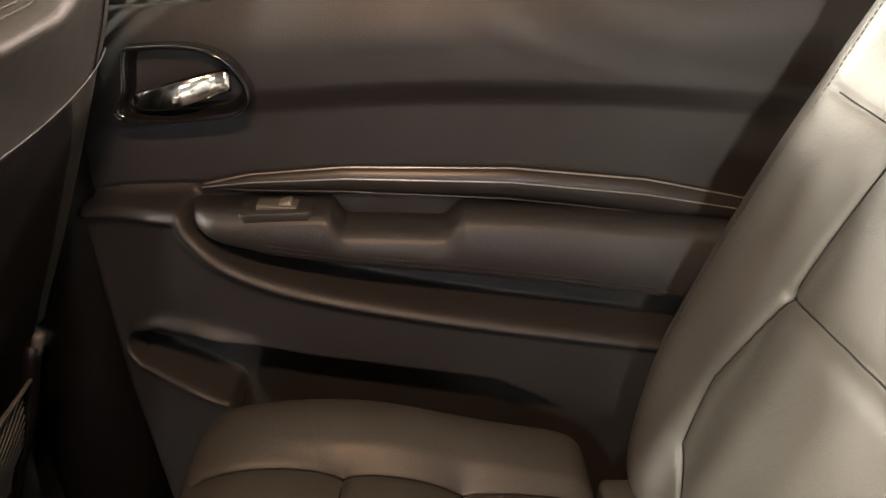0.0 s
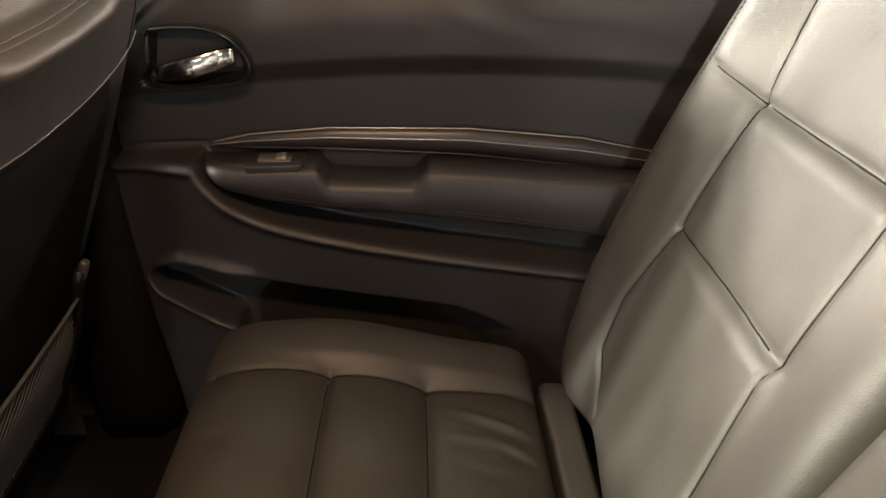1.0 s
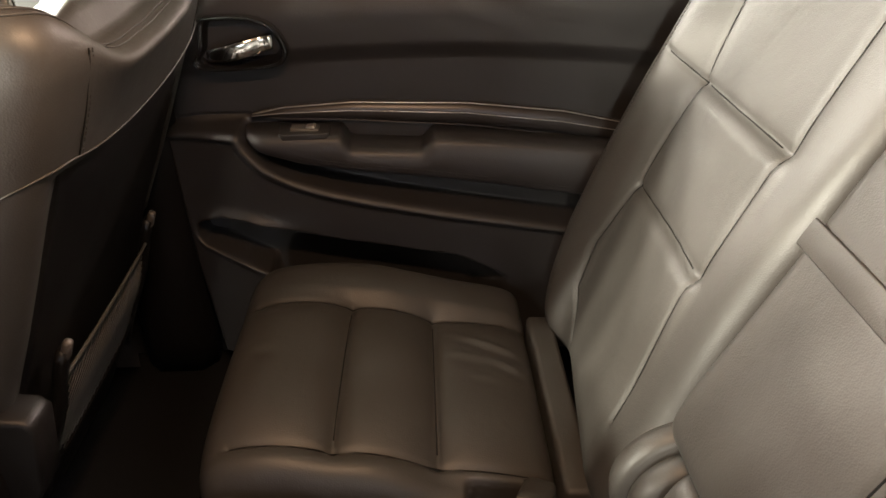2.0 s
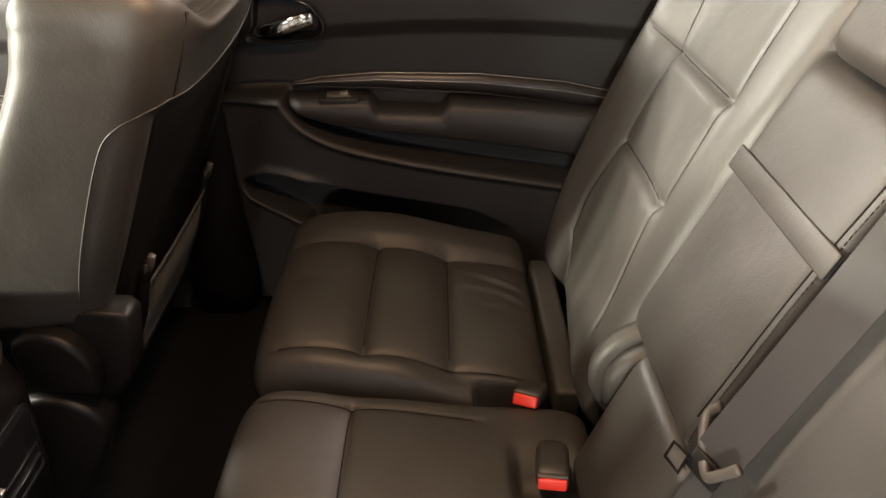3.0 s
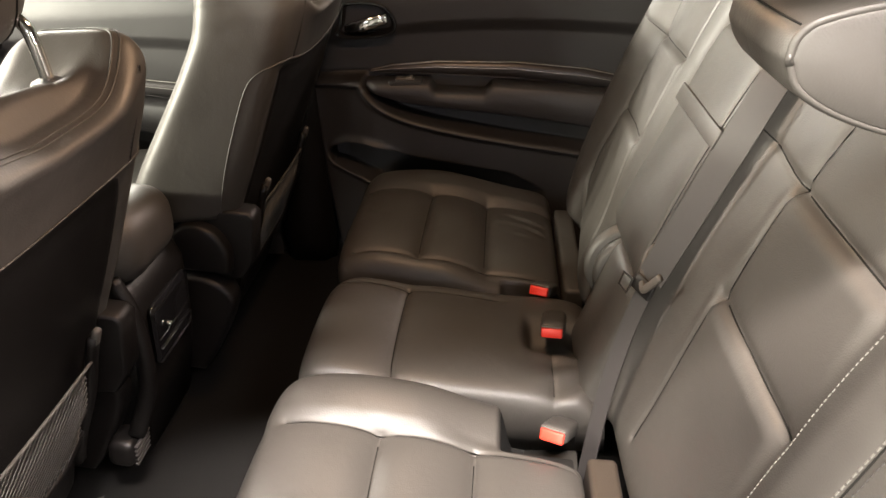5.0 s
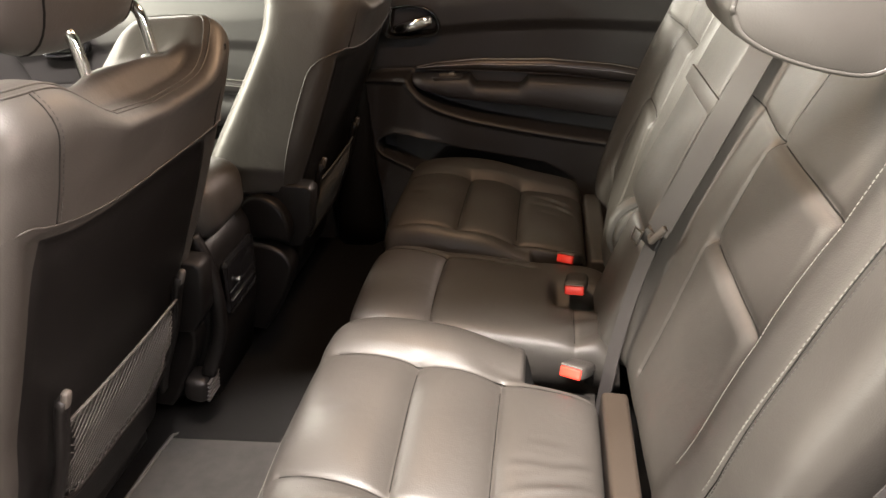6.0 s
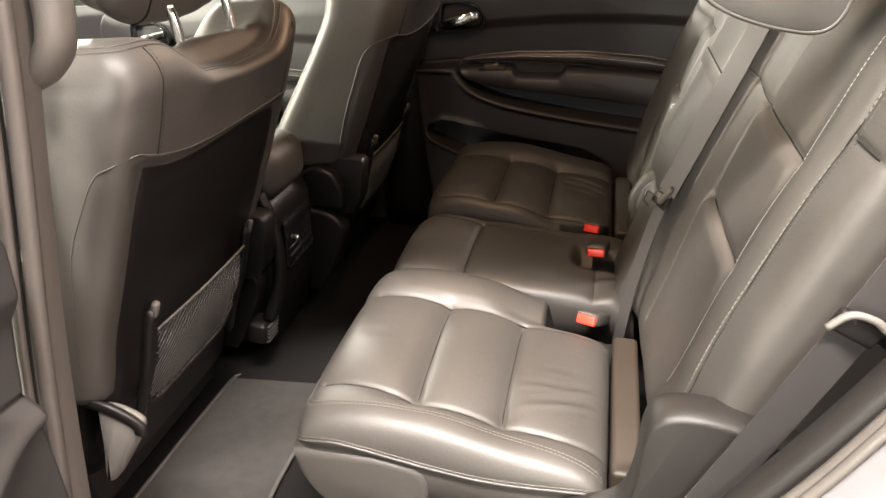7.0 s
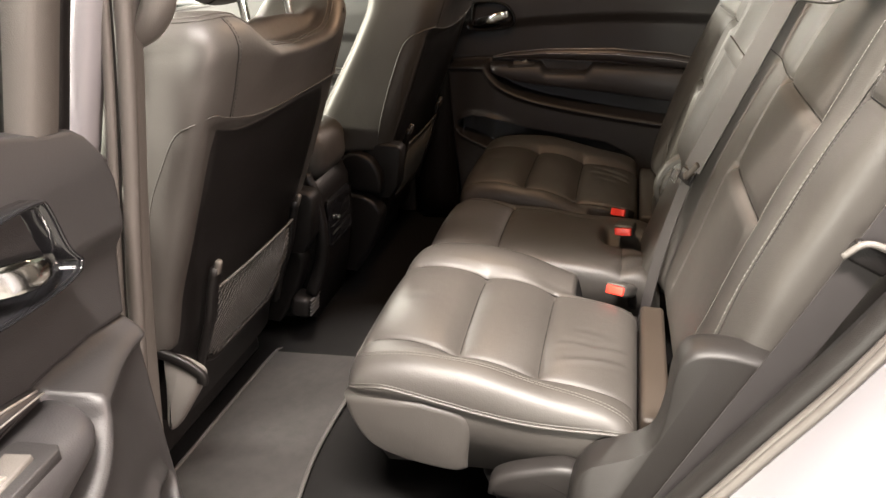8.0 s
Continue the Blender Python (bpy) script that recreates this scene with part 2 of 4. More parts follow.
def stitches(name, path, mat, parent, length=0.0042, gap=0.0024, r=0.0007, off=(0, 0, 0), label=""):
    """A row of thread stitches along a path, joined into one part."""
    path = [Vector(p) + Vector(off) for p in path]
    v, f = [], []
    carry = 0.0
    for a, b in zip(path[:-1], path[1:]):
        d = b - a
        L = d.length
        if L < 1e-6:
            continue
        d /= L
        side = d.orthogonal().normalized() * r
        upv = d.cross(side).normalized() * r
        s = carry
        while s < L:
            c = a + d * s
            e = c + d * length
            n = len(v)
            for q in (c, e):
                v += [q + side, q + upv, q - side, q - upv]
            f += [(n, n + 1, n + 5, n + 4), (n + 1, n + 2, n + 6, n + 5), (n + 2, n + 3, n + 7, n + 6), (n + 3, n, n + 4, n + 7), (n + 3, n + 2, n + 1, n), (n + 4, n + 5, n + 6, n + 7)]
            s += length + gap
        carry = s - L
    return put(name, v, f, mat, parent, label, False)


def loft(rows, caps=True):
    """Joins closed loops of equal count into a skin."""
    n = len(rows[0])
    v = [p for r in rows for p in r]
    f = []
    for i in range(len(rows) - 1):
        for j in range(n):
            a, b = i * n + j, i * n + (j + 1) % n
            f.append((a, b, b + n, a + n))
    if caps:
        f.append(tuple(reversed(range(n))))
        f.append(tuple(range((len(rows) - 1) * n, len(rows) * n)))
    return v, f


def lerp(x, xs, ys):
    return float(np.interp(x, xs, ys))


def flow(x, xs, ys):
    """Smooth interpolation through the pairs, with flat ends."""
    xs, ys = np.asarray(xs, float), np.asarray(ys, float)
    x = float(np.clip(x, xs[0], xs[-1]))
    m = np.gradient(ys, xs)
    i = int(np.clip(np.searchsorted(xs, x) - 1, 0, len(xs) - 2))
    h = xs[i + 1] - xs[i]
    t = (x - xs[i]) / h
    return float((2 * t ** 3 - 3 * t * t + 1) * ys[i] + (t ** 3 - 2 * t * t + t) * h * m[i] + (3 * t * t - 2 * t ** 3) * ys[i + 1] + (t ** 3 - t * t) * h * m[i + 1])


def slab(outline, y0, y1, r, n=6):
    """A padded plate of an outline in x and z between y0 and y1, its rims rounded."""
    cx, cz = sum(p[0] for p in outline) / len(outline), sum(p[1] for p in outline) / len(outline)
    size = max(max(abs(p[0] - cx), abs(p[1] - cz)) for p in outline)
    rows = [(y0 + r * (1 - math.cos(math.pi / 2 * k / n)), 1 - r * (1 - math.sin(math.pi / 2 * k / n)) / size) for k in range(n + 1)]
    rows += [(y1 - (y - y0), k) for y, k in reversed(rows)]
    return loft([[(cx + (x - cx) * k, y, cz + (z - cz) * k) for x, z in outline] for y, k in rows])

# ---- the hall round the car ----
GROUND = -0.42
tagged(part("ground", rbox(24, 24, 0.2, 0, pose(0, 0, GROUND - 0.1)), CONCRETE, smooth=False), "grey concrete hall floor under the car", "floor", kind="structure")
for nm, sx, sy, cx, cy in (("wall_front", 0.2, 24, -12, 0), ("wall_back", 0.2, 24, 12, 0), ("wall_left", 23.8, 0.2, 0, -12), ("wall_right", 23.8, 0.2, 0, 12)):
    tagged(part(nm, rbox(sx, sy, 5, 0, pose(cx, cy, GROUND + 2.5)), WALLPAINT, smooth=False), "plain painted wall of the hall", "wall", kind="structure")
tagged(part("ceiling", rbox(24, 24, 0.2, 0, pose(0, 0, GROUND + 5.1)), WALLPAINT, smooth=False), "plain hall ceiling", "ceiling", kind="structure")

# ---- car shell ----
# cabin floor with a hump along the middle
ny, nx = 90, 100
ys, xs = np.linspace(-0.70, 0.985, ny), np.linspace(-1.75, 1.7, nx)
X, Y = np.meshgrid(xs, ys, indexing="ij")
Z = 0.05 + 0.06 * bump(Y, 0.10, 0.13)
Z += 0.12 * step(-Y, 0.63, 0.68) * step(X, -3, -2)
idx = np.arange(nx * ny).reshape(nx, ny)
quads = np.stack([idx[:-1, :-1], idx[1:, :-1], idx[1:, 1:], idx[:-1, 1:]], -1).reshape(-1, 4).tolist()
tagged(put("cabin_floor", np.stack([X, Y, Z], -1), quads, CARPET), "dark grey carpet of the car floor", "floor", kind="structure")
tagged(part("underbody", rbox(4.4, 1.78, 0.22, 0.03, pose(-0.1, 0.10, -0.09)), PLASTIC), "dark underbody of the car", "car body", kind="structure")
# roof, windscreen header, rear wall, firewall
tagged(part("car_ceiling", rbox(2.7, 1.36, 0.05, 0.02, pose(0.45, 0.10, 1.36)), HEADLINER), "dark grey car headliner", "headliner", kind="structure")
tagged(part("wall_tail", rbox(0.06, 1.6, 1.3, 0.02, pose(1.78, 0.10, 0.7)), PLASTIC), "dark tailgate trim", "tailgate", kind="structure")
# dashboard top raised so that it keeps the front lamps off the console
tagged(part("dashboard", rbox(0.5, 1.5, 0.56, 0.06, pose(-1.85, 0.10, 0.605)), PLASTIC), "black plastic dashboard under the windscreen", "dashboard", kind="structure")
tagged(part("wall_firewall", rbox(0.06, 1.5, 0.6, 0.0, pose(-2.0, 0.10, 0.12)), PLASTIC), "black firewall below the dashboard", "firewall", kind="structure")


def pillar(name, path, w, d, mat, label, side=1):
    v, f = sweep(smooth_path(path, 6), rect(w, d, min(w, d) * 0.6), up=(0, 1, 0))
    return tagged(put(name, v, f, mat), label, "pillar", kind="structure")


# roof rails and far pillars
for s, y0 in (("left", -0.68), ("right", 0.88)):
    yy = 0.10 + (y0 - 0.10) * 0.88
    pillar("roof_rail_" + s, [(-1.0, yy, 1.33), (0.2, yy, 1.37), (1.75, yy, 1.30)], 0.05, 0.05, GREY, "grey roof rail trim over the doors")
    pillar("a_pillar_" + s, [(-1.0, yy, 1.33), (-1.45, 0.10 + (y0 - 0.10) * 0.94, 1.10), (-1.95, y0, 0.84)], 0.04, 0.04, GREY, "grey windscreen pillar trim")
    pillar("d_pillar_" + s, [(1.3, yy, 1.33), (1.75, y0, 0.85)], 0.14, 0.05, GREY, "grey rear pillar trim")
pillar("b_pillar_right", [(-0.36, 0.80, 1.33), (-0.43, 0.925, 0.85), (-0.455, 0.945, 0.5), (-0.47, 0.945, 0.05)], 0.075, 0.05, PLASTIC, "black pillar trim between the far doors")
pillar("c_pillar_right", [(0.78, 0.80, 1.33), (0.72, 0.90, 0.85)], 0.09, 0.05, GREY, "grey pillar trim behind the far door")
# rear quarter panels behind the second row
for s, y0 in (("left", -0.74), ("right", 0.95)):
    tagged(part("wall_quarter_" + s, prism([(0.62, 0.05), (0.62, 0.86), (1.78, 0.86), (1.78, 0.05)], y0 - 0.03, y0 + 0.03, 1, 0.01), PLASTIC), "dark quarter trim of the luggage space", "trim panel", kind="structure")
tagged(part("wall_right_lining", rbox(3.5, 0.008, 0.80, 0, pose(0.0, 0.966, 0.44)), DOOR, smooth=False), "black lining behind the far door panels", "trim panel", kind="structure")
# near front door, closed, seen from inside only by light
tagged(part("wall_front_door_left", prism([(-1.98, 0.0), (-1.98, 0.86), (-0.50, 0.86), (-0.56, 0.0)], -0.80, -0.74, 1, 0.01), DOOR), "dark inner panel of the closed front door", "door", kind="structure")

# ---- doors ----


def door_depth(u, z):
    """How far the inner panel stands in from the outer skin."""
    up_line = 0.690 + 0.030 * np.sin(np.clip((u + 0.05) / 0.95, 0, 1) * math.pi)
    d = 0.058 + 0.015 * step(z, up_line - 0.014, up_line + 0.024) - 0.02 * step(z, 0.78, 0.88)
    # armrest
    line = [(-0.08, 0.598), (0.125, 0.600), (0.142, 0.599), (0.150, 0.592), (0.160, 0.574), (0.194, 0.541), (0.250, 0.510), (0.34, 0.481), (0.50, 0.445), (0.707, 0.407), (1.05, 0.346)]
    line = [(p.x, p.y) for p in smooth_path([(a, b, 0) for a, b in line], 4)]
    low = np.interp(u, [p[0] for p in line], [p[1] for p in line])
    sd = dist_line(np.asarray(u, float), np.asarray(z, float), line) * np.where(z > low, 1, -1)
    lower = 1 - step(sd, -0.004, 0.010)
    d = d + 0.060 * lower * (0.25 + 0.75 * step(u, 0.02, 0.19)) + 0.010 * np.exp(-((sd + 0.012) / 0.008) ** 2)
    # joint running from the hinge edge to the armrest
    joint = np.interp(u, [-0.06, -0.01, 0.06, 0.12, 0.165], [0.598, 0.606, 0.615, 0.616, 0.615])
    d = d - 0.006 * np.exp(-((z - joint) / 0.0028) ** 2) * (1 - step(u, 0.15, 0.165))
    # map pocket: a bottle well with a rounded lip at its front, open behind that
    pt = np.interp(u, [0.035, 0.06, 0.10, 0.15, 0.20, 0.30, 0.55, 0.66], [0.392, 0.412, 0.428, 0.426, 0.412, 0.385, 0.335, 0.28])
    pb = np.interp(u, [0.035, 0.06, 0.10, 0.14, 0.19, 0.23], [0.385, 0.366, 0.350, 0.338, 0.315, 0.06])
    pocket = step(z, pb - 0.008, pb + 0.010) * (1 - step(z, pt - 0.012, pt + 0.004)) * step(u, 0.040, 0.062) * (1 - step(u, 0.58, 0.66))
    d = d - 0.068 * pocket
    d = d + 0.012 * np.exp(-((z - pt - 0.004) / 0.012) ** 2) * step(u, 0.04, 0.08) * (1 - step(u, 0.16, 0.26))
    d = d + 0.008 * np.exp(-((z - pb + 0.006) / 0.010) ** 2) * step(u, 0.03, 0.06) * (1 - step(u, 0.15, 0.20))
    return d


def door(m, label, tinted=False, rise=0.0):
    """A car door seen from inside; m maps length from the hinge, depth inwards and height to the world."""
    mm = np.array(m)
    at = Vector(mm[:3, :3] @ np.array([0.5, 0, 0.1]) + mm[:3, 3])
    t = thing("car_door", at, label, "car door", "car doors")
    nu, nz = 300, 260
    uu, zz = np.concatenate([np.linspace(-0.075, 0.06, 70), np.linspace(0.063, 0.98, nu - 70)]), np.linspace(0.0, 1.0, nz)
    U, Zz = np.meshgrid(uu, zz, indexing="ij")
    sill = 0.841 + 0.036 * step(U, 0.0, 0.6) + rise * step(U, -0.02, 0.12)
    Zz = 0.10 + (sill - 0.10) * Zz
    D = door_depth(U, Zz)
    Us = U + 0.08 * (Zz - 0.6)
    edge = np.interp(Zz, [0.10, 0.30, 0.584, 0.638, 0.70, 0.762, 0.792, 0.818, 0.835, 0.845, 0.852], [0.02, 0.0, -0.008, -0.022, -0.038, -0.046, -0.039, -0.024, -0.002, 0.022, 0.06])
    D = D * np.sqrt(np.clip(1 - np.clip((0.022 - (Us - edge)) / 0.022, 0, 1) ** 2, 0, 1)) * (1 - 0.9 * step(Zz, sill - 0.013, sill))
    Us = np.maximum(Us, edge)
    idx = np.arange(nu * nz).reshape(nu, nz)
    q = np.stack([idx[:-1, :-1], idx[:-1, 1:], idx[1:, 1:], idx[1:, :-1]], -1).reshape(-1, 4).tolist()
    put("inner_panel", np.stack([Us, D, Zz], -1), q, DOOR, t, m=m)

    def on(u, z, off=0.0):
        return Vector((u + 0.08 * (z - 0.6), float(door_depth(np.array(u), np.array(z))) + off, z))
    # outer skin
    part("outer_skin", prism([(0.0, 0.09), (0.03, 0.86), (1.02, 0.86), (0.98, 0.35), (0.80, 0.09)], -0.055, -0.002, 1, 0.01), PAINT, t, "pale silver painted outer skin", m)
    # inlay spear
    n = 60
    rows = []
    for k in range(n + 1):
        s = k / n
        u = 0.165 + s * 0.70
        zt = lerp(s, [0, 0.08, 0.25, 0.55, 0.8, 1], [0.619, 0.630, 0.636, 0.628, 0.607, 0.575])
        zb = lerp(s, [0, 0.08, 0.25, 0.55, 0.8, 1], [0.615, 0.608, 0.602, 0.585, 0.560, 0.540])
        x = u + 0.08 * (zt - 0.6)
        rows.append([(x, 0.05, zb), (x, 0.066, zb), (x, 0.072, zb + 0.25 * (zt - zb)), (x, 0.074, zt - 0.35 * (zt - zb)), (x, 0.066, zt), (x, 0.05, zt)])
    v, f = loft(rows)
    trim = put("trim_inlay", v, f, SATIN, t, "dark satin metal spear inlay", m=m)
    for fr, r, mt in ((0.98, 0.0013, SILVER), (0.60, 0.0010, SILVER), (0.02, 0.0013, SATIN)):
        pts = []
        for k in range(n + 1):
            s = k / n
            zt = lerp(s, [0, 0.08, 0.25, 0.55, 0.8, 1], [0.619, 0.630, 0.636, 0.628, 0.607, 0.575])
            zb = lerp(s, [0, 0.08, 0.25, 0.55, 0.8, 1], [0.615, 0.608, 0.602, 0.585, 0.560, 0.540])
            z = zb + fr * (zt - zb)
            pts.append((0.165 + s * 0.70 + 0.08 * (z - 0.6), 0.075 if 0.3 < fr < 0.9 else 0.068, z))
        v, f = sweep(pts, ring(r, 6))
        put("trim_line", v, f, mt, trim, m=m)
    # armrest pad, rounded, tapering in at its front end
    AU, AT, AB = [0.10, 0.16, 0.25, 0.34, 0.48, 0.60, 0.70, 0.90], [0.599, 0.599, 0.597, 0.594, 0.585, 0.575, 0.564, 0.540], [0.580, 0.570, 0.541, 0.525, 0.507, 0.488, 0.470, 0.437]
    rows, seam_pts = [], [[], []]
    for s in np.concatenate([np.linspace(0, 0.06, 8), np.linspace(0.07, 0.55, 80), np.linspace(0.57, 1, 20)]):
        u = 0.150 + 0.780 * s
        k = math.sqrt(max(0.0, 1 - (1 - min(1.0, s / 0.06)) ** 2))
        zt, zb = lerp(u, AU, AT), lerp(u, AU, AB)
        zb = zt - (zt - zb) * (0.75 + 0.25 * k)
        notch = float(step(np.array(u), 0.322, 0.345) * (1 - step(np.array(u), 0.465, 0.495)))
        zt = zt - notch * 0.024
        dd = 0.070 + 0.060 * k
        x = u + 0.08 * (zt - 0.6)
        rows.append([(x, 0.04, zb + 0.004), (x, dd - 0.022, zb), (x, dd - 0.008, zb + 0.003), (x, dd - 0.001, zb + 0.010), (x, dd, (zt + zb) / 2), (x, dd - 0.002, zt - 0.010), (x, dd - 0.008, zt - 0.003), (x, dd - 0.018, zt), (x, 0.04, zt + 0.001)])
        if s > 0.12:
            seam_pts[0].append(Vector((x, dd + 0.0006, zb + 0.013)))
            seam_pts[1].append(Vector((x, dd + 0.0008, zb + 0.019)))
    v, f = loft(rows)
    arm = put("armrest", v, f, VINYL, t, "padded vinyl armrest", m=m)
    a = np.array(m)
    for pts in seam_pts:
        stitches("armrest_stitching", [Vector(a[:3, :3] @ np.array(p) + a[:3, 3]) for p in pts], DARK_THREAD, arm)
    # window switch
    rim = [(0.215, 0.078), (0.218, 0.120), (0.225, 0.126), (0.300, 0.124), (0.307, 0.117), (0.305, 0.080), (0.298, 0.074), (0.222, 0.072)]
    plate = prism([(x, y) for x, y in rim], 0.588, 0.6005, 2, 0.0016, 2)
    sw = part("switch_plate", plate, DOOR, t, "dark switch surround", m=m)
    part("switch_rocker", rbox(0.050, 0.028, 0.010, 0.003, pose(0.262, 0.098, 0.5995, 0, 5, 0)), GREY, sw, "grey window switch", m=m)
    part("switch_tip", rbox(0.016, 0.020, 0.007, 0.002, pose(0.272, 0.098, 0.6035, 0, -14, 0)), SILVER, sw, "silver tip of the window switch", m=m)
    # handle in its gloss black bowl
    out = [(0.080, 0.721), (0.091, 0.742), (0.097, 0.785), (0.108, 0.792), (0.150, 0.793), (0.185, 0.788), (0.212, 0.774), (0.232, 0.744), (0.230, 0.723), (0.212, 0.713), (0.14, 0.708), (0.092, 0.711)]
    out = [(p.x, p.y) for p in smooth_path([(a, b, 0) for a, b in out + out[:1]], 6)[:-1]]
    cx, cz = sum(p[0] for p in out) / len(out), sum(p[1] for p in out) / len(out)

    def scaled(k, d):
        return [(cx + (a - cx) * k + 0.08 * (b - 0.6), d, cz + (b - cz) * k) for a, b in out]
    v, f = loft([scaled(1.04, 0.07), scaled(1.04, 0.092), scaled(0.99, 0.097), scaled(0.93, 0.094), scaled(0.88, 0.075), scaled(0.70, 0.064), scaled(0.3, 0.062)])
    bowl = put("handle_bowl", v, f, PIANO, t, "gloss black handle bowl", m=m)
    v, f = loft([[(0.100 + 0.112 * s + 0.012, 0.086 + 0.014 * math.sin(math.pi * min(1, s * 1.2)) + 0.004 * c, 0.730 + 0.022 * s + e * (0.010 + 0.016 * s * (1.15 - s))) for c, e in ring(1, 12)] for s in np.linspace(0, 1, 18)])
    put("handle_lever", v, f, CHROME, bowl, "chrome inner door handle", m=m)
    v, f = sweep([Vector(p) for p in scaled(1.0, 0.097)] + [Vector(scaled(1.0, 0.097)[0])], ring(0.0018, 6), up=(0, 1, 0))
    put("handle_ring", v, f, PIANO, bowl, m=m)
    # window frame with its rubber
    v, f = sweep(smooth_path([(0.041, 0.030, 0.80), (0.035, 0.054, 0.88), (0.031, 0.072, 0.94), (0.019, 0.12, 1.10), (0.004, 0.18, 1.30)], 6), rect(0.024, 0.020, 0.008), up=(0, 1, 0))
    put("window_frame", v, f, GREY, t, "grey upright of the window frame", m=m)
    v, f = sweep(smooth_path([(0.002, 0.030, 0.80), (-0.002, 0.054, 0.88), (-0.005, 0.072, 0.94), (-0.017, 0.12, 1.10), (-0.032, 0.18, 1.30)], 6), rect(0.012, 0.014, 0.006), up=(0, 1, 0))
    put("window_seal", v, f, PLASTIC, t, m=m)
    v, f = sweep([(0.06, 0.03, 0.831), (0.30, 0.03, 0.848), (0.5, 0.03, 0.866), (0.97, 0.03, 0.870)], rect(0.022, 0.008, 0.004))
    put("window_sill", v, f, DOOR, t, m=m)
    g = put("window_pane", [(0.045, 0.03, 0.83), (0.97, 0.03, 0.87), (0.95, 0.17, 1.33), (0.03, 0.17, 1.33), (0.045, 0.026, 0.83), (0.97, 0.026, 0.87), (0.95, 0.166, 1.33), (0.03, 0.166, 1.33)],
            [(0, 1, 2, 3), (7, 6, 5, 4), (0, 4, 5, 1), (2, 6, 7, 3), (1, 5, 6, 2), (3, 7, 4, 0)], TINT if tinted else GLASS, t, "dark privacy window glass" if tinted else "clear window glass", smooth=False, m=m)
    g.visible_shadow = tinted
    return t


RIGHT = Matrix(((1, 0, 0, -0.400), (0, -1, 0, 0.985), (0, 0, 1, 0), (0, 0, 0, 1)))
FRONT = Matrix(((1, 0, 0, -1.480), (0, -1, 0, 0.985), (0, 0, 1, -0.01), (0, 0, 0, 1)))
LEFT = Matrix(((0.083, 0.9965, 0, -0.407), (-0.9965, 0.083, 0, -0.871), (0, 0, 1, 0.047), (0, 0, 0, 1)))
door(RIGHT, "closed rear car door with black panel and satin inlay")
door(FRONT, "closed front passenger door with black panel and bright lines")
door(LEFT, "open rear car door with grey-black panel and armrest", True, 0.020)

# ---- rear seats ----
BU, BN = Vector((0.4028, 0, 0.9153)), Vector((-0.9153, 0, 0.4028))
BACK = Matrix(((BU.x, 0, BN.x, 0.40), (0, 1, 0, 0), (BU.z, 0, BN.z, 0.59), (0, 0, 0, 1)))


def on_back(y, z, out=0.0):
    return Vector((0.40, y, 0.59)) + BU * ((z - 0.59) / BU.z) + BN * out


def bv(z):
    return (z - 0.59) / BU.z


def profile(pts):
    c = np.polyfit([p[0] for p in pts], [p[1] for p in pts], 4)
    return lambda x: np.polyval(c, x)


OUTER = profile([(-0.28, 0.378), (-0.18, 0.400), (-0.06, 0.392), (0.07, 0.355), (0.17, 0.330), (0.28, 0.305)])
MIDDLE = profile([(-0.28, 0.365), (-0.20, 0.380), (-0.07, 0.362), (0.08, 0.338), (0.17, 0.325), (0.28, 0.310)])


def cushion_warp(P):
    """The front edge bows in plan, and its face slopes back towards the floor."""
    P = P.copy()
    x, y, z = P[:, 0], P[:, 1], P[:, 2]
    yc = (y.min() + y.max()) / 2
    x = x + 0.028 * np.clip(np.abs(y - yc) / (y.max() - yc), 0, 1) ** 7 * np.clip(-x / 0.26, 0, 1)
    P[:, 0] = x + 0.08 * np.clip((0.33 - z) / 0.14, 0, 1) * np.clip(-x / 0.26, 0, 1)
    return P


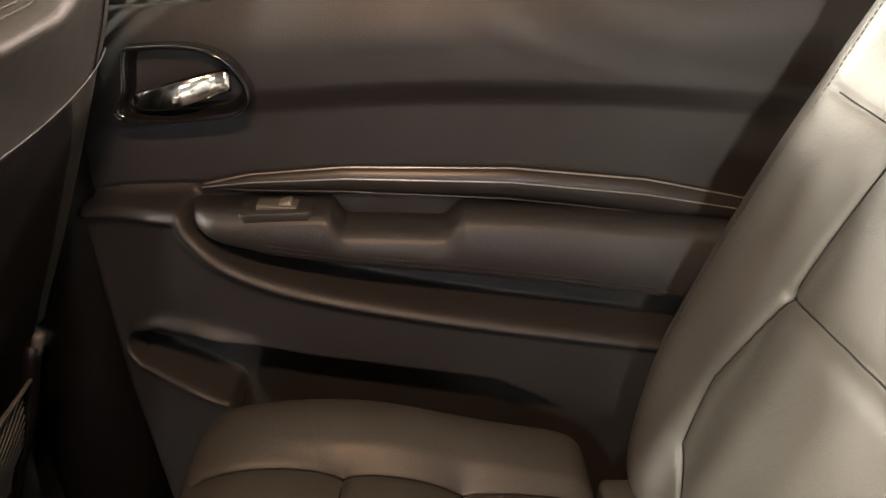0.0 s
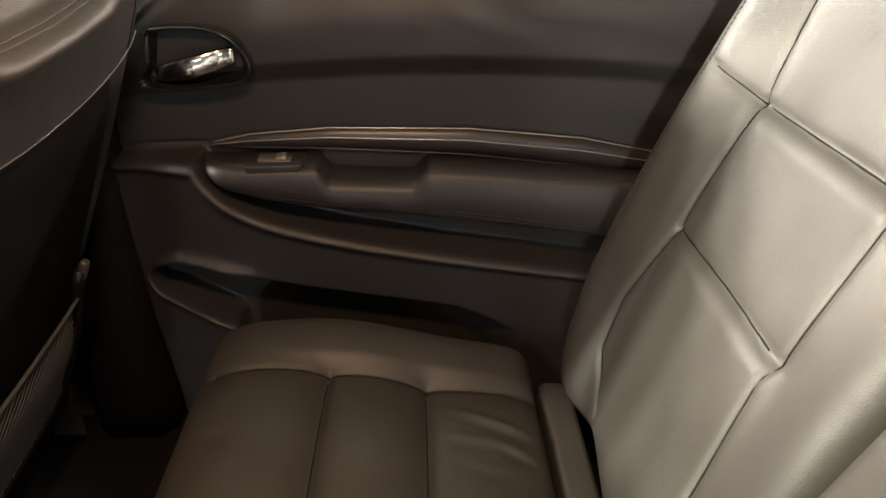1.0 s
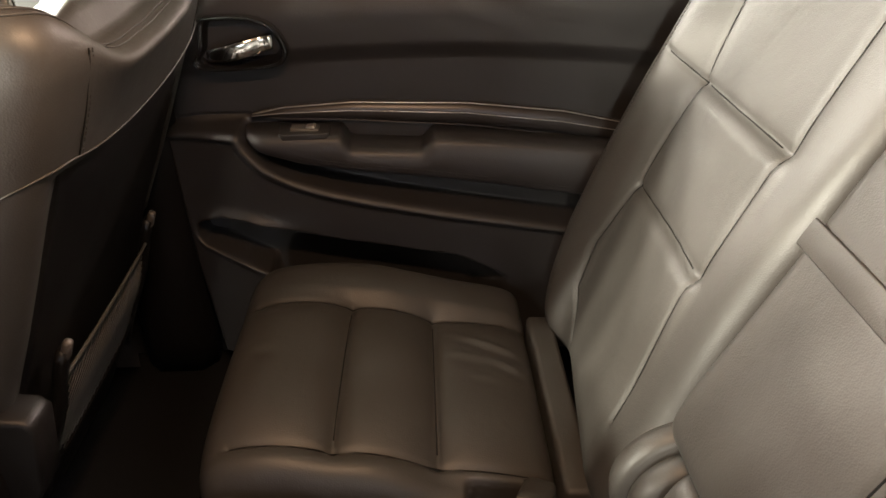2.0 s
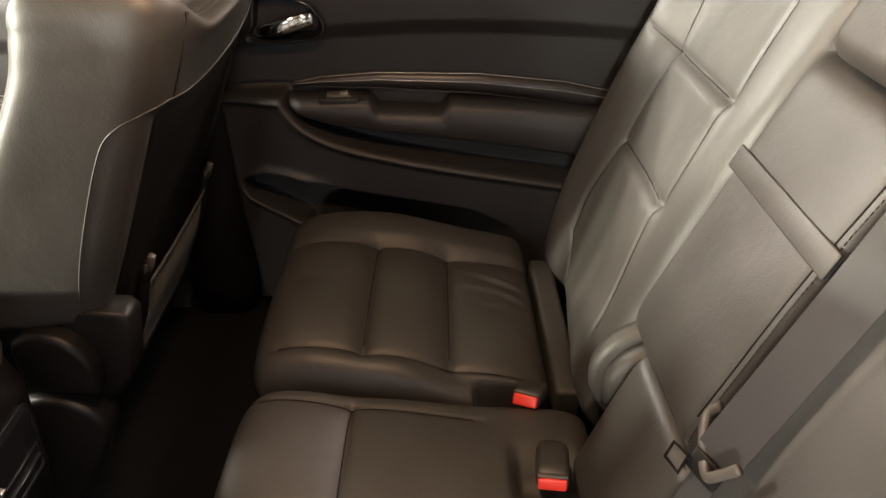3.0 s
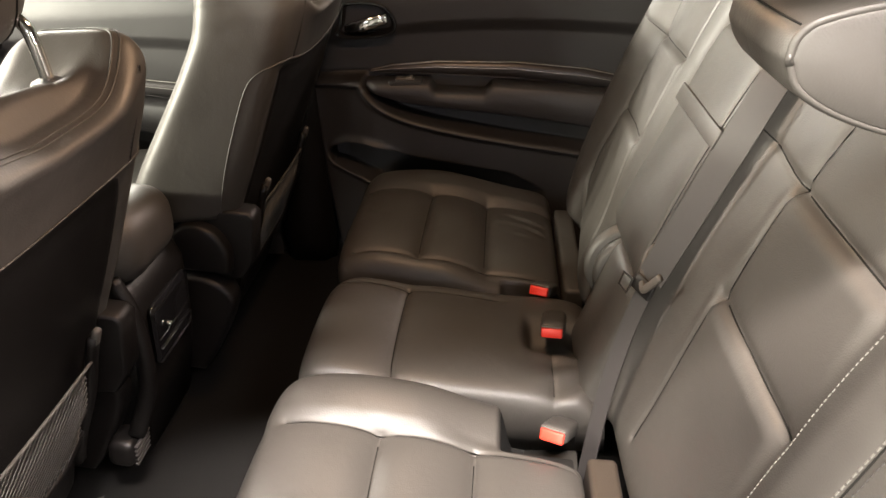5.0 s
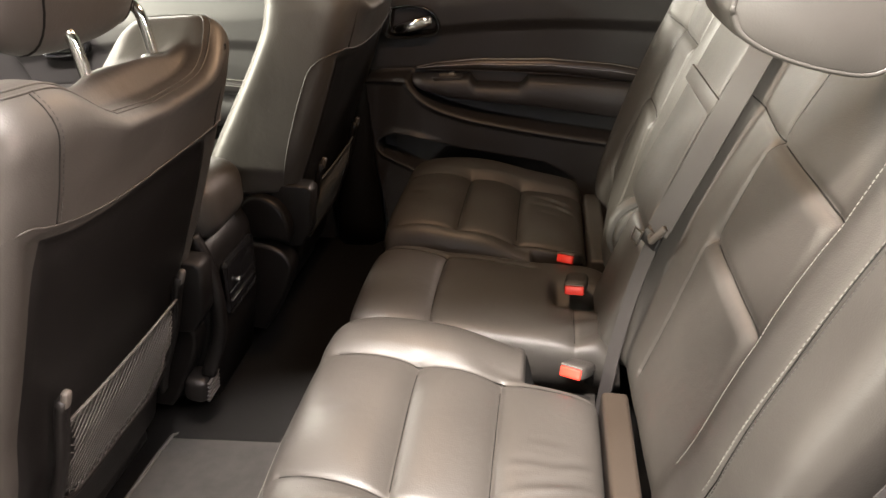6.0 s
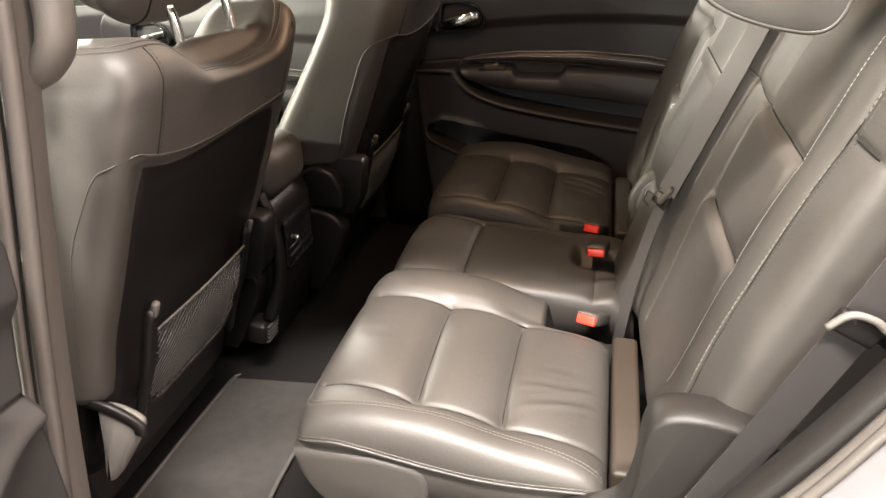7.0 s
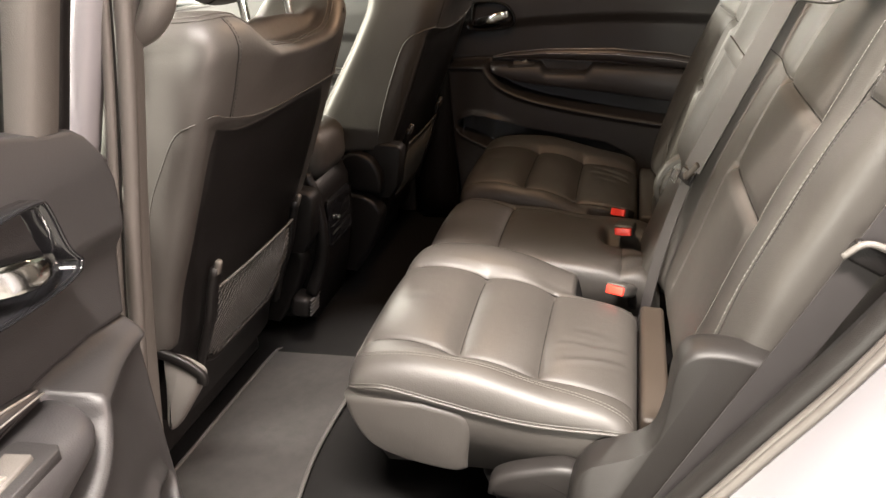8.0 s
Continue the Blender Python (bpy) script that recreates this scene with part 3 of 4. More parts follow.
def outer_seat(label, y_out, y_in, seam_out, seam_in, sgn, front=-0.256):
    """An outer place of the bench; sgn -1 where its outside lies towards smaller y."""
    lo, hi = min(y_out, y_in), max(y_out, y_in)
    t = thing("rear_seat", ((0.0), (lo + hi) / 2, 0.2), label, "car seat", "rear bench seats")

    def top(a, b):
        h = OUTER(a)
        h = h + 0.012 * step(sgn * b, sgn * seam_out + 0.0, sgn * seam_out + 0.03) * step(a, -0.2, 0.0)
        inner = step(-sgn * b, -sgn * seam_in, -sgn * seam_in + 0.03)
        h = h + inner * (0.006 - 0.020 * step(a, -0.02, 0.13))
        # soft valleys along the two cross seams, inside the long ones
        run = step(sgn * (seam_out - b), -0.005, 0.030) * step(sgn * (b - seam_in), -0.005, 0.030)
        for cx in (-0.063, 0.073):
            h = h - 0.0050 * run * np.exp(-((a - cx) / 0.020) ** 2)
        # sitting creases, long from front to rear, and a dimple in the front panel
        for cx, cy, la, hh, tilt in ((0.165, 0.066, 0.050, 0.0026, 0.30), (0.128, 0.101, 0.030, 0.0016, 0.10), (0.190, 0.113, 0.028, 0.0020, 0.38), (0.150, 0.148, 0.022, 0.0010, 0.05)):
            e = sgn * (seam_out - b) - cy - tilt * (a - cx)
            h = h + hh * np.exp(-((a - cx) / la) ** 2) * (np.exp(-(e / 0.0075) ** 2) - 0.8 * np.exp(-((e - 0.015) / 0.0095) ** 2))
        h = h - 0.0028 * np.exp(-((a + 0.176) / 0.022) ** 2 - ((sgn * (seam_out - b) - 0.15) / 0.014) ** 2)
        # recess for the buckle at the inner rear corner
        return h - 0.108 * step(a, 0.106, 0.128) * step(-sgn * b, -sgn * (seam_in) + 0.014, -sgn * seam_in + 0.036)
    fx = front + 0.05
    seams = [[(fx - 0.01, seam_out - sgn * 0.016), (-0.06, seam_out), (0.10, seam_out), (0.27, seam_out + sgn * 0.012)],
             [(fx, seam_in - sgn * 0.004), (-0.06, seam_in), (0.27, seam_in - sgn * 0.006)],
             ([(-0.060, seam_out), (-0.066, seam_in)], 1.2), ([(0.073, seam_out), (0.073, seam_in)], 1.2)]
    c = pad("cushion", Matrix(), front, 0.238, lo, hi, top, 0.215, seams, LEATHER, t, "black leather seat cushion with cross seams", 190, 190, (11, 11), cushion_warp, puff=0.0055, puff_w=0.013, seed=3, wide=0.0085)
    ya, yb = sorted((seam_out + sgn * 0.045, seam_in - sgn * 0.03))
    part("rear_flap", rbox(0.046, yb - ya, 0.09, 0.009, pose(0.262, (ya + yb) / 2, 0.254, 0, 4, 0), 4), WARM_FLAP if sgn < 0 else LEATHER, t, "dark flap behind the cushion")
    return t


near = outer_seat("black leather rear seat beside the open door", -0.575, -0.045, -0.478, -0.180, -1)
# twin stitching, welt and skirt of the near cushion
cush = near.children[0]
for o in (0.0, 0.0065):
    line = smooth_path([(-0.246, -0.30, 0), (-0.245, -0.42, 0), (-0.240 + o, -0.485, 0), (-0.222 + o, -0.520 + o, 0), (-0.17, -0.526 + o, 0), (0.0, -0.523 + o, 0), (0.14, -0.530 + o, 0), (0.23, -0.544 + o, 0)], 8)
    stitches("seat_stitching", [on_pad(cush, p.x, p.y) for p in line], THREAD, near)
# dark sheet laid in the hole round the buckle, its shade put in as colour
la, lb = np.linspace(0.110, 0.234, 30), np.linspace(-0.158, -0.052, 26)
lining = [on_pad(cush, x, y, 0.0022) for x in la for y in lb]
put("buckle_pocket", lining, [(i * 26 + j, i * 26 + j + 1, i * 26 + j + 27, i * 26 + j + 26) for i in range(29) for j in range(25)], CARPET, near, "black sheet for the shade in the buckle hole")
pts = [(-0.258, -0.30, 0.300), (-0.254, -0.44, 0.310), (-0.240, -0.535, 0.334), (-0.216, -0.569, 0.354), (-0.178, -0.580, 0.364), (-0.141, -0.580, 0.360), (-0.013, -0.580, 0.329), (0.085, -0.580, 0.313), (0.225, -0.578, 0.308)]
for o, r in ((0.0, 0.0026), (0.006, 0.0012)):
    v, f = sweep([p + Vector((0, 0, o)) for p in smooth_path(pts, 8)], ring(r, 8))
    put("welt", v, f, LEATHER, near, "leather piping along the cushion edge")
sk = [(p.x, p.y) for p in smooth_path([(-0.238, 0.338, 0), (-0.232, 0.300, 0), (-0.215, 0.262, 0), (-0.188, 0.236, 0), (-0.138, 0.217, 0), (-0.06, 0.203, 0), (-0.034, 0.208, 0), (-0.028, 0.225, 0), (-0.027, 0.312, 0), (-0.1, 0.338, 0)], 5)]
v, f = slab(sk, -0.579, -0.10, 0.016)
put("skirt", v, f, LEATHER, near, "leather skirt under the cushion front")
val = prism([(-0.012, 0.190), (-0.016, 0.296), (0.08, 0.288), (0.225, 0.268), (0.228, 0.10), (0.02, 0.10)], -0.562, -0.12, 1, 0.010, 3)
part("valance", val, TRIM, near, "plastic valance beside the seat rail")
lever = [(p.x, p.y) for p in smooth_path([(0.004, 0.190, 0), (0.012, 0.220, 0), (0.040, 0.238, 0), (0.085, 0.252, 0), (0.125, 0.260, 0), (0.150, 0.252, 0), (0.163, 0.232, 0), (0.163, 0.205, 0), (0.150, 0.190, 0), (0.08, 0.180, 0), (0.004, 0.190, 0)], 4)[:-1]]
part("release_lever", prism(lever, -0.612, -0.570, 1, 0.012, 4), TRIM, near, "dark grey seat release lever")
far = outer_seat("black leather rear seat beside the closed door", 0.800, 0.292, 0.672, 0.352, 1, -0.250)

mid = thing("rear_seat", (0, 0.12, 0.2), "narrow black leather middle seat of the bench", "car seat", "rear bench seats")


def mid_top(a, b):
    h = MIDDLE(a) + 0.008 * bump(b, 0.12, 0.12)
    fold = np.hypot(a - 0.30, b - 0.06)
    h = h + 0.004 * np.sin(np.arctan2(b - 0.06, 0.30 - a) * 11) * np.exp(-((fold - 0.10) / 0.05) ** 2)
    return h - 0.034 * step(a, 0.145, 0.168) * bump(b, 0.130, 0.040)


pad("cushion", Matrix(), -0.245, 0.285, -0.052, 0.284, mid_top, 0.215, [([(-0.075, 0.245), (-0.075, -0.05)], 1.3), ([(-0.22, 0.245), (-0.075, 0.245), (0.12, 0.235)], 0.6), ([(0.20, -0.05), (0.20, 0.10)], 0.7)], LEATHER, mid, "black leather middle cushion", 150, 110, (11, 13), cushion_warp, seed=5)

# backrests


def back_pad(t, y0, y1, z0, z1, s_out, s_in, sgn, label, thick=0.13, seams2=(), fwd=0.0, square=15, rise=0.012, cross=()):
    def top(a, b):
        zz = 0.59 + a * BU.z
        h = thick + 0.0 * a
        if s_out is not None:
            far_side = sgn > 0
            h = h + (0.034 if far_side else 0.012) * bump(b, s_out + sgn * (0.085 if far_side else 0.055), 0.055 if far_side else 0.075) * step(sgn * b, sgn * s_out - 0.03, sgn * s_out + 0.05)
            if not far_side:
                # the inner edge rolls up towards the armrest
                h = h + 0.022 * step(b, -0.080, -0.030)
            run = np.clip((b - s_out) / (s_in - s_out), 0, 1)
            h = h + rise * run ** 1.4
            inside = step(run, 0.0, 0.10) * (1 - step(sgn * (s_in - b), 0.0, 0.03))
            for z_out, z_in in cross:
                e = zz - (z_out + (z_in - z_out) * run)
                # the panel under each cross seam stands up as a ledge, the one above dips into it
                h = h + inside * (0.0095 * np.exp(-np.abs(e) / 0.050) * (1 - step(e, -0.024, 0.003)) - 0.0025 * np.exp(-np.abs(e) / 0.060) * step(e, -0.004, 0.006))
            h = h - 0.010 * step(a, bv(0.60), bv(0.40))
        h = h + 0.010 * np.sin(np.clip((zz - 0.3) / 0.65, 0, 1) * math.pi)
        return h
    seams = list(seams2)
    for z_out, z_in in cross:
        seams.append(([(bv(z_out), s_out), (bv(z_in), s_in)], 1.0))
    low = -0.02

    def warp(P):
        P = P.copy()
        b, a = P[:, 1], P[:, 0]
        if s_out is not None:
            k = np.clip((bv(0.46) - a) / 0.20, 0, 1) ** 1.5
            outside = np.clip((sgn * (b - (y0 + y1) / 2)) / (abs(y1 - y0) / 2), 0, 1)
            P[:, 1] = b - sgn * 0.10 * k * outside
            P[:, 1] += -sgn * 0.05 * np.clip((a - bv(0.80)) / 0.2, 0, 1) ** 2 * outside
        return P
    m = BACK @ Matrix.Translation((0, 0, -thick - 0.006 + fwd))
    return pad("backrest", m, bv(z0), bv(z1), y0, y1, top, low, seams, LEATHER, t, label, 220, 200, (13, square), warp, 0.0030, 0.0032, 0.009, int(100 + y0 * 50), 0.0016)


back_pad(near, -0.605, 0.014, 0.285, 0.955, -0.420, -0.180, -1, "black leather backrest with diamond-cut seams", square=24, rise=0.012, cross=((0.592, 0.602), (0.744, 0.752)),
         seams2=[([(bv(0.752), -0.180), (bv(0.772), -0.03)], 0.7), ([(bv(0.36), -0.168), (bv(0.602), -0.180), (bv(0.752), -0.178), (bv(0.93), -0.205)], 0.9), ([(bv(0.43), -0.522), (bv(0.93), -0.512)], 0.5), ([(bv(0.806), -0.522), (bv(0.806), -0.60)], 0.8)])
back_pad(far, 0.245, 0.845, 0.285, 0.985, 0.667, 0.352, 1, "black leather backrest with diamond-cut seams", rise=0.036, cross=((0.582, 0.606), (0.743, 0.757)),
         seams2=[([(bv(0.325), 0.640), (bv(0.39), 0.690), (bv(0.47), 0.690), (bv(0.582), 0.665), (bv(0.743), 0.668), (bv(0.95), 0.70)], 0.9), ([(bv(0.40), 0.345), (bv(0.606), 0.350), (bv(0.757), 0.348), (bv(0.95), 0.362)], 0.8), ([(bv(0.743), 0.668), (bv(0.752), 0.745)], 0.6)])
back_pad(mid, -0.010, 0.237, 0.483, 0.862, None, None, 1, "fold-down armrest backrest", 0.125, seams2=[([(bv(0.48), 0.012), (bv(0.85), 0.012)], 0.4)], fwd=0.050)
back_pad(mid, -0.030, 0.190, 0.275, 0.492, None, None, 1, "fixed leather lower back", 0.115, fwd=0.036)
# sleeves round the armrest pivot
for yy, r, w in ((0.205, 0.078, 0.034), (0.240, 0.090, 0.034)):
    c = on_back(yy, 0.425, -0.035)
    v, f = loft([[(c.x + rr * math.cos(a), yy + o, c.z + rr * math.sin(a)) for a in np.linspace(0, 2 * math.pi, 36, endpoint=False)] for o, rr in ((-w / 2, r * 0.90), (-w / 2 + 0.004, r * 0.97), (0, r), (w / 2 - 0.004, r * 0.97), (w / 2, r * 0.9))])
    put("pivot_sleeve", v, f, LEATHER, mid, "leather sleeve round the armrest pivot")
nb, mb = [o for o in near.children if o.name.startswith("backrest")][0], [o for o in mid.children if o.name.startswith("backrest")][0]
fb = [o for o in far.children if o.name.startswith("backrest")][0]
stitches("back_stitching", [on_pad(nb, bv(z), -0.430) for z in np.linspace(0.40, 0.92, 60)], THREAD, near)
stitches("back_stitching", [on_pad(nb, bv(z), -0.514) for z in np.linspace(0.44, 0.93, 60)], THREAD, near, 0.0050, 0.0030, 0.0010)
stitches("back_stitching", [on_pad(nb, bv(z), -0.527) for z in np.linspace(0.44, 0.93, 60)], DARK_THREAD, near)
stitches("back_stitching", [on_pad(mb, bv(z), 0.004) for z in np.linspace(0.50, 0.84, 40)], DARK_THREAD, mid)
stitches("back_stitching", [on_pad(fb, bv(z), 0.755) for z in np.linspace(0.45, 0.93, 60)], DARK_THREAD, far)

# pull strap on the armrest
bm = rbox(0.029, 0.240, 0.005, 0.002, BACK @ pose(bv(0.729), 0.110, 0.0535, 0, 0, 0))
part("pull_strap", bm, LEATHER, mid, "leather pull strap sewn across the armrest")

# headrests
def headrest(t, m, sx, sy, sz, label):
    bm = rbox(sx, sy, sz, min(sx, sz) * 0.42, m, 6)
    return part("headrest", bm, LEATHER, t, label)


outline = [(p.x, p.y) for p in smooth_path([(0.320, 0.975, 0), (0.332, 0.950, 0), (0.370, 0.927, 0), (0.425, 0.909, 0), (0.470, 0.905, 0), (0.493, 0.930, 0), (0.498, 0.975, 0), (0.470, 1.008, 0), (0.400, 1.014, 0), (0.345, 1.005, 0), (0.325, 0.993, 0), (0.320, 0.975, 0)], 5)[:-1]]
HY = [(-0.442, 0.86), (-0.439, 0.93), (-0.430, 0.975), (-0.412, 1.0), (-0.36, 1.0), (-0.31, 0.98), (-0.28, 0.93), (-0.265, 0.86), (-0.258, 0.74), (-0.254, 0.5)]
v, f = loft([[(0.41 + (a - 0.41) * k, yy, 0.962 + (b - 0.962) * k) for a, b in outline] for yy, k in HY])
hr = put("headrest", v, f, LEATHER, near, "folded-down leather headrest with piped side")
cxh, czh = 0.41, 0.962
for yy in (-0.438,):
    pts = [(cxh + (a - cxh) * 0.92, yy, czh + (b - czh) * 0.92) for a, b in outline]
    v, f = sweep(pts[-1:] + pts + pts[:2], ring(0.0035, 8), up=(0, 1, 0))
    put("piping", v, f, LEATHER, hr)
v, f = sweep([(0.41 + (0.325 - 0.41) * k, yy, 0.962 + (1.000 - 0.962) * k + 0.001) for yy, k in HY[1:]], ring(0.0009, 6), up=(1, 0, 1))
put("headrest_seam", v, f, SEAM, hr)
part("headrest", rbox(0.11, 0.205, 0.15, 0.024, pose(0.530, 0.080, 0.936, 0, 24, 0), 5), LEATHER, mid, "low leather headrest")
headrest(far, pose(0.58, 0.56, 1.06, 0, 22, 0), 0.11, 0.27, 0.17, "leather headrest")

# base trim between near seat back and door opening
base = [(p.x, p.y) for p in smooth_path([(0.13, 0.02, 0), (0.135, 0.22, 0), (0.155, 0.282, 0), (0.195, 0.304, 0), (0.232, 0.321, 0), (0.258, 0.348, 0), (0.272, 0.405, 0), (0.279, 0.462, 0), (0.292, 0.494, 0), (0.322, 0.505, 0), (0.375, 0.498, 0), (0.47, 0.465, 0), (0.62, 0.42, 0), (0.62, 0.02, 0)], 4)]
v, f = slab(base, -0.640, -0.580, 0.026)
tagged(put("seat_side_trim", v, f, TRIM), "black moulded plastic trim below the backrest", "trim panel")

# ---- seat belts and buckles ----


def buckle(at, m, label):
    """A belt buckle; its red button faces the local -x."""
    t = thing("seatbelt_buckle", at, label, "buckle", "seat belt buckles")
    rows = []
    for x, w, h in ((-0.034, 0.018, 0.010), (-0.031, 0.0215, 0.013), (-0.015, 0.0225, 0.0145), (0.020, 0.0225, 0.0140), (0.036, 0.0195, 0.011), (0.042, 0.013, 0.007)):
        rows.append([(x, w * abs(math.cos(a)) ** 0.5 * (1 if math.cos(a) > 0 else -1), h * abs(math.sin(a)) ** 0.5 * (1 if math.sin(a) > 0 else -1)) for a in np.linspace(0, 2 * math.pi, 28, endpoint=False)])
    v, f = loft(rows)
    body = put("body", v, f, BUCKLE, t, "black plastic buckle body", m=m)
    part("button", rbox(0.012, 0.038, 0.0185, 0.003, m @ pose(-0.0335, 0, -0.002)), RED, t, "red release button")
    part("slot_rim", rbox(0.005, 0.039, 0.003, 0.001, m @ pose(-0.036, 0, 0.0098)), GREY, body, "bright metal lip over the button")
    stalk = [m @ Vector(p) for p in ((0.034, 0, 0), (0.050, 0, -0.004), (0.066, 0, -0.016), (0.080, 0, -0.04))]
    v, f = sweep(smooth_path(stalk, 4), rect(0.010, 0.004, 0.002))
    put("stalk", v, f, PLASTIC, t, "black webbing stalk")
    return t


buckle((0.19, -0.12, 0.29), pose(0.204, -0.100, 0.306, 0, 26, 66), "black seat belt buckle with red button in the cushion gap")
buckle((0.21, 0.13, 0.30), pose(0.207, 0.130, 0.350, 0, 10, 82), "black seat belt buckle with red button lying flat")
buckle((0.20, 0.29, 0.30), pose(0.199, 0.304, 0.316, 0, 26, 68), "black seat belt buckle with red button beside the gap")

belt = thing("seat_belt", (0.33, 0.0, 0.4), "dark grey middle seat belt hanging down the backrest", "seat belt", "seat belts")
LEAN = (BN * 0.85 + Vector((0, -0.53, 0))).normalized()
pts = [on_back(-0.034, 0.95, 0.040), on_back(-0.038, 0.86, 0.043), on_back(-0.042, 0.72, 0.044), on_back(-0.046, 0.535, 0.046)]
v, f = sweep(smooth_path(pts, 6), rect(0.0245, 0.0008), up=LEAN)
put("webbing", v, f, WEBBING, belt, smooth=False)
pts = [on_back(-0.046, 0.540, 0.046), on_back(-0.052, 0.47, 0.040), on_back(-0.066, 0.41, 0.033), on_back(-0.086, 0.34, 0.022), on_back(-0.106, 0.27, 0.006), on_back(-0.120, 0.18, -0.02)]
v, f = sweep(smooth_path(pts, 6), rect(0.0150, 0.0010), up=LEAN)
put("webbing", v, f, WEBBING, belt, smooth=False)
# tongue: a bent bar round the webbing, a dark body behind it and a slotted metal blade
ACROSS = LEAN.cross(BU).normalized()
TG = Matrix(((BU.x, ACROSS.x, LEAN.x, 0), (BU.y, ACROSS.y, LEAN.y, 0), (BU.z, ACROSS.z, LEAN.z, 0), (0, 0, 0, 1)))
TG.translation = on_back(-0.052, 0.530, 0.050)
v, f = sweep(smooth_path([on_back(-0.008, 0.566, 0.049), on_back(-0.004, 0.548, 0.051), on_back(-0.028, 0.530, 0.052), on_back(-0.056, 0.520, 0.052), on_back(-0.066, 0.530, 0.051), on_back(-0.078, 0.554, 0.048)], 6), rect(0.0056, 0.0036, 0.0018), up=LEAN)
tongue = put("tongue", v, f, TAN, belt, "grey-brown bent belt tongue")
part("tongue_body", rbox(0.026, 0.040, 0.006, 0.003, TG @ pose(-0.012, 0.004, -0.003)), PLASTIC, tongue, "black tongue body")
v, f = sweep([TG @ Vector(p) for p in ((-0.012, 0.022, 0.002), (-0.036, 0.020, 0.002), (-0.034, 0.040, 0.002), (-0.014, 0.042, 0.002), (-0.012, 0.022, 0.002))], rect(0.0018, 0.0008), up=LEAN)
put("tongue_blade", v, f, CHROME, tongue, "slotted metal tongue blade", smooth=False)

belt2 = thing("seat_belt", (0.45, -0.62, 0.3), "dark grey outer seat belt beside the backrest", "seat belt", "seat belts")
pts = [(0.235, -0.685, 0.20), (0.323, -0.688, 0.375), (0.395, -0.688, 0.515), (0.465, -0.688, 0.655), (0.55, -0.68, 0.82), (0.68, -0.67, 1.05)]
v, f = sweep(smooth_path(pts, 8), rect(0.0235, 0.0008), up=(0.25, -1, 0.1))
put("webbing", v, f, WEBBING, belt2, smooth=False)
TB = pose(0.470, -0.694, 0.672, 0, 30, 0)
tongue = part("tongue", rbox(0.050, 0.012, 0.026, 0.005, TB), PLASTIC, belt2, "black belt tongue")
v, f = sweep(smooth_path([TB @ Vector(p) for p in ((-0.026, -0.006, -0.012), (-0.018, -0.009, 0.012), (0.004, -0.009, 0.018), (0.024, -0.008, 0.014), (0.050, -0.004, 0.020))], 6), ring(0.0042, 8), up=(0, 1, 0))
put("tongue_bar", v, f, GREY, tongue, "silver edge of the belt tongue")
part("tongue_blade", rbox(0.044, 0.003, 0.022, 0.001, TB @ pose(0.044, 0, 0.006)), CHROME, tongue, "metal tongue blade")

# ---- front seats ----
FRONT_Z = [0.18, 0.30, 0.42, 0.50, 0.60, 0.70, 0.79, 0.86, 0.91, 0.94, 0.955]
FRONT_R = [-0.500, -0.470, -0.418, -0.392, -0.348, -0.305, -0.268, -0.240, -0.226, -0.232, -0.252]
FRONT_F = [-0.80, -0.76, -0.70, -0.655, -0.597, -0.530, -0.470, -0.432, -0.420, -0.410, -0.400]
FRONT_W = [0.225, 0.250, 0.272, 0.280, 0.285, 0.285, 0.284, 0.278, 0.266, 0.240, 0.200]


def hood(y, out=1, lift=0.0):
    """Height of the lower edge of the leather hood; out is the sign of the seat's outer side."""
    q = out * y / 0.227
    return 0.772 + (0.028 * min(1.15, q) ** 2.5 if q > 0 else lift * min(1.0, -q) ** 2)


def hollow(y, z, top):
    """Depth of the hollow in the seat's back that holds the hard panel."""
    k = min(1.0, max(0.0, (top - z) / 0.016))
    return 0.022 * k * math.exp(-(y / 0.243) ** 16)


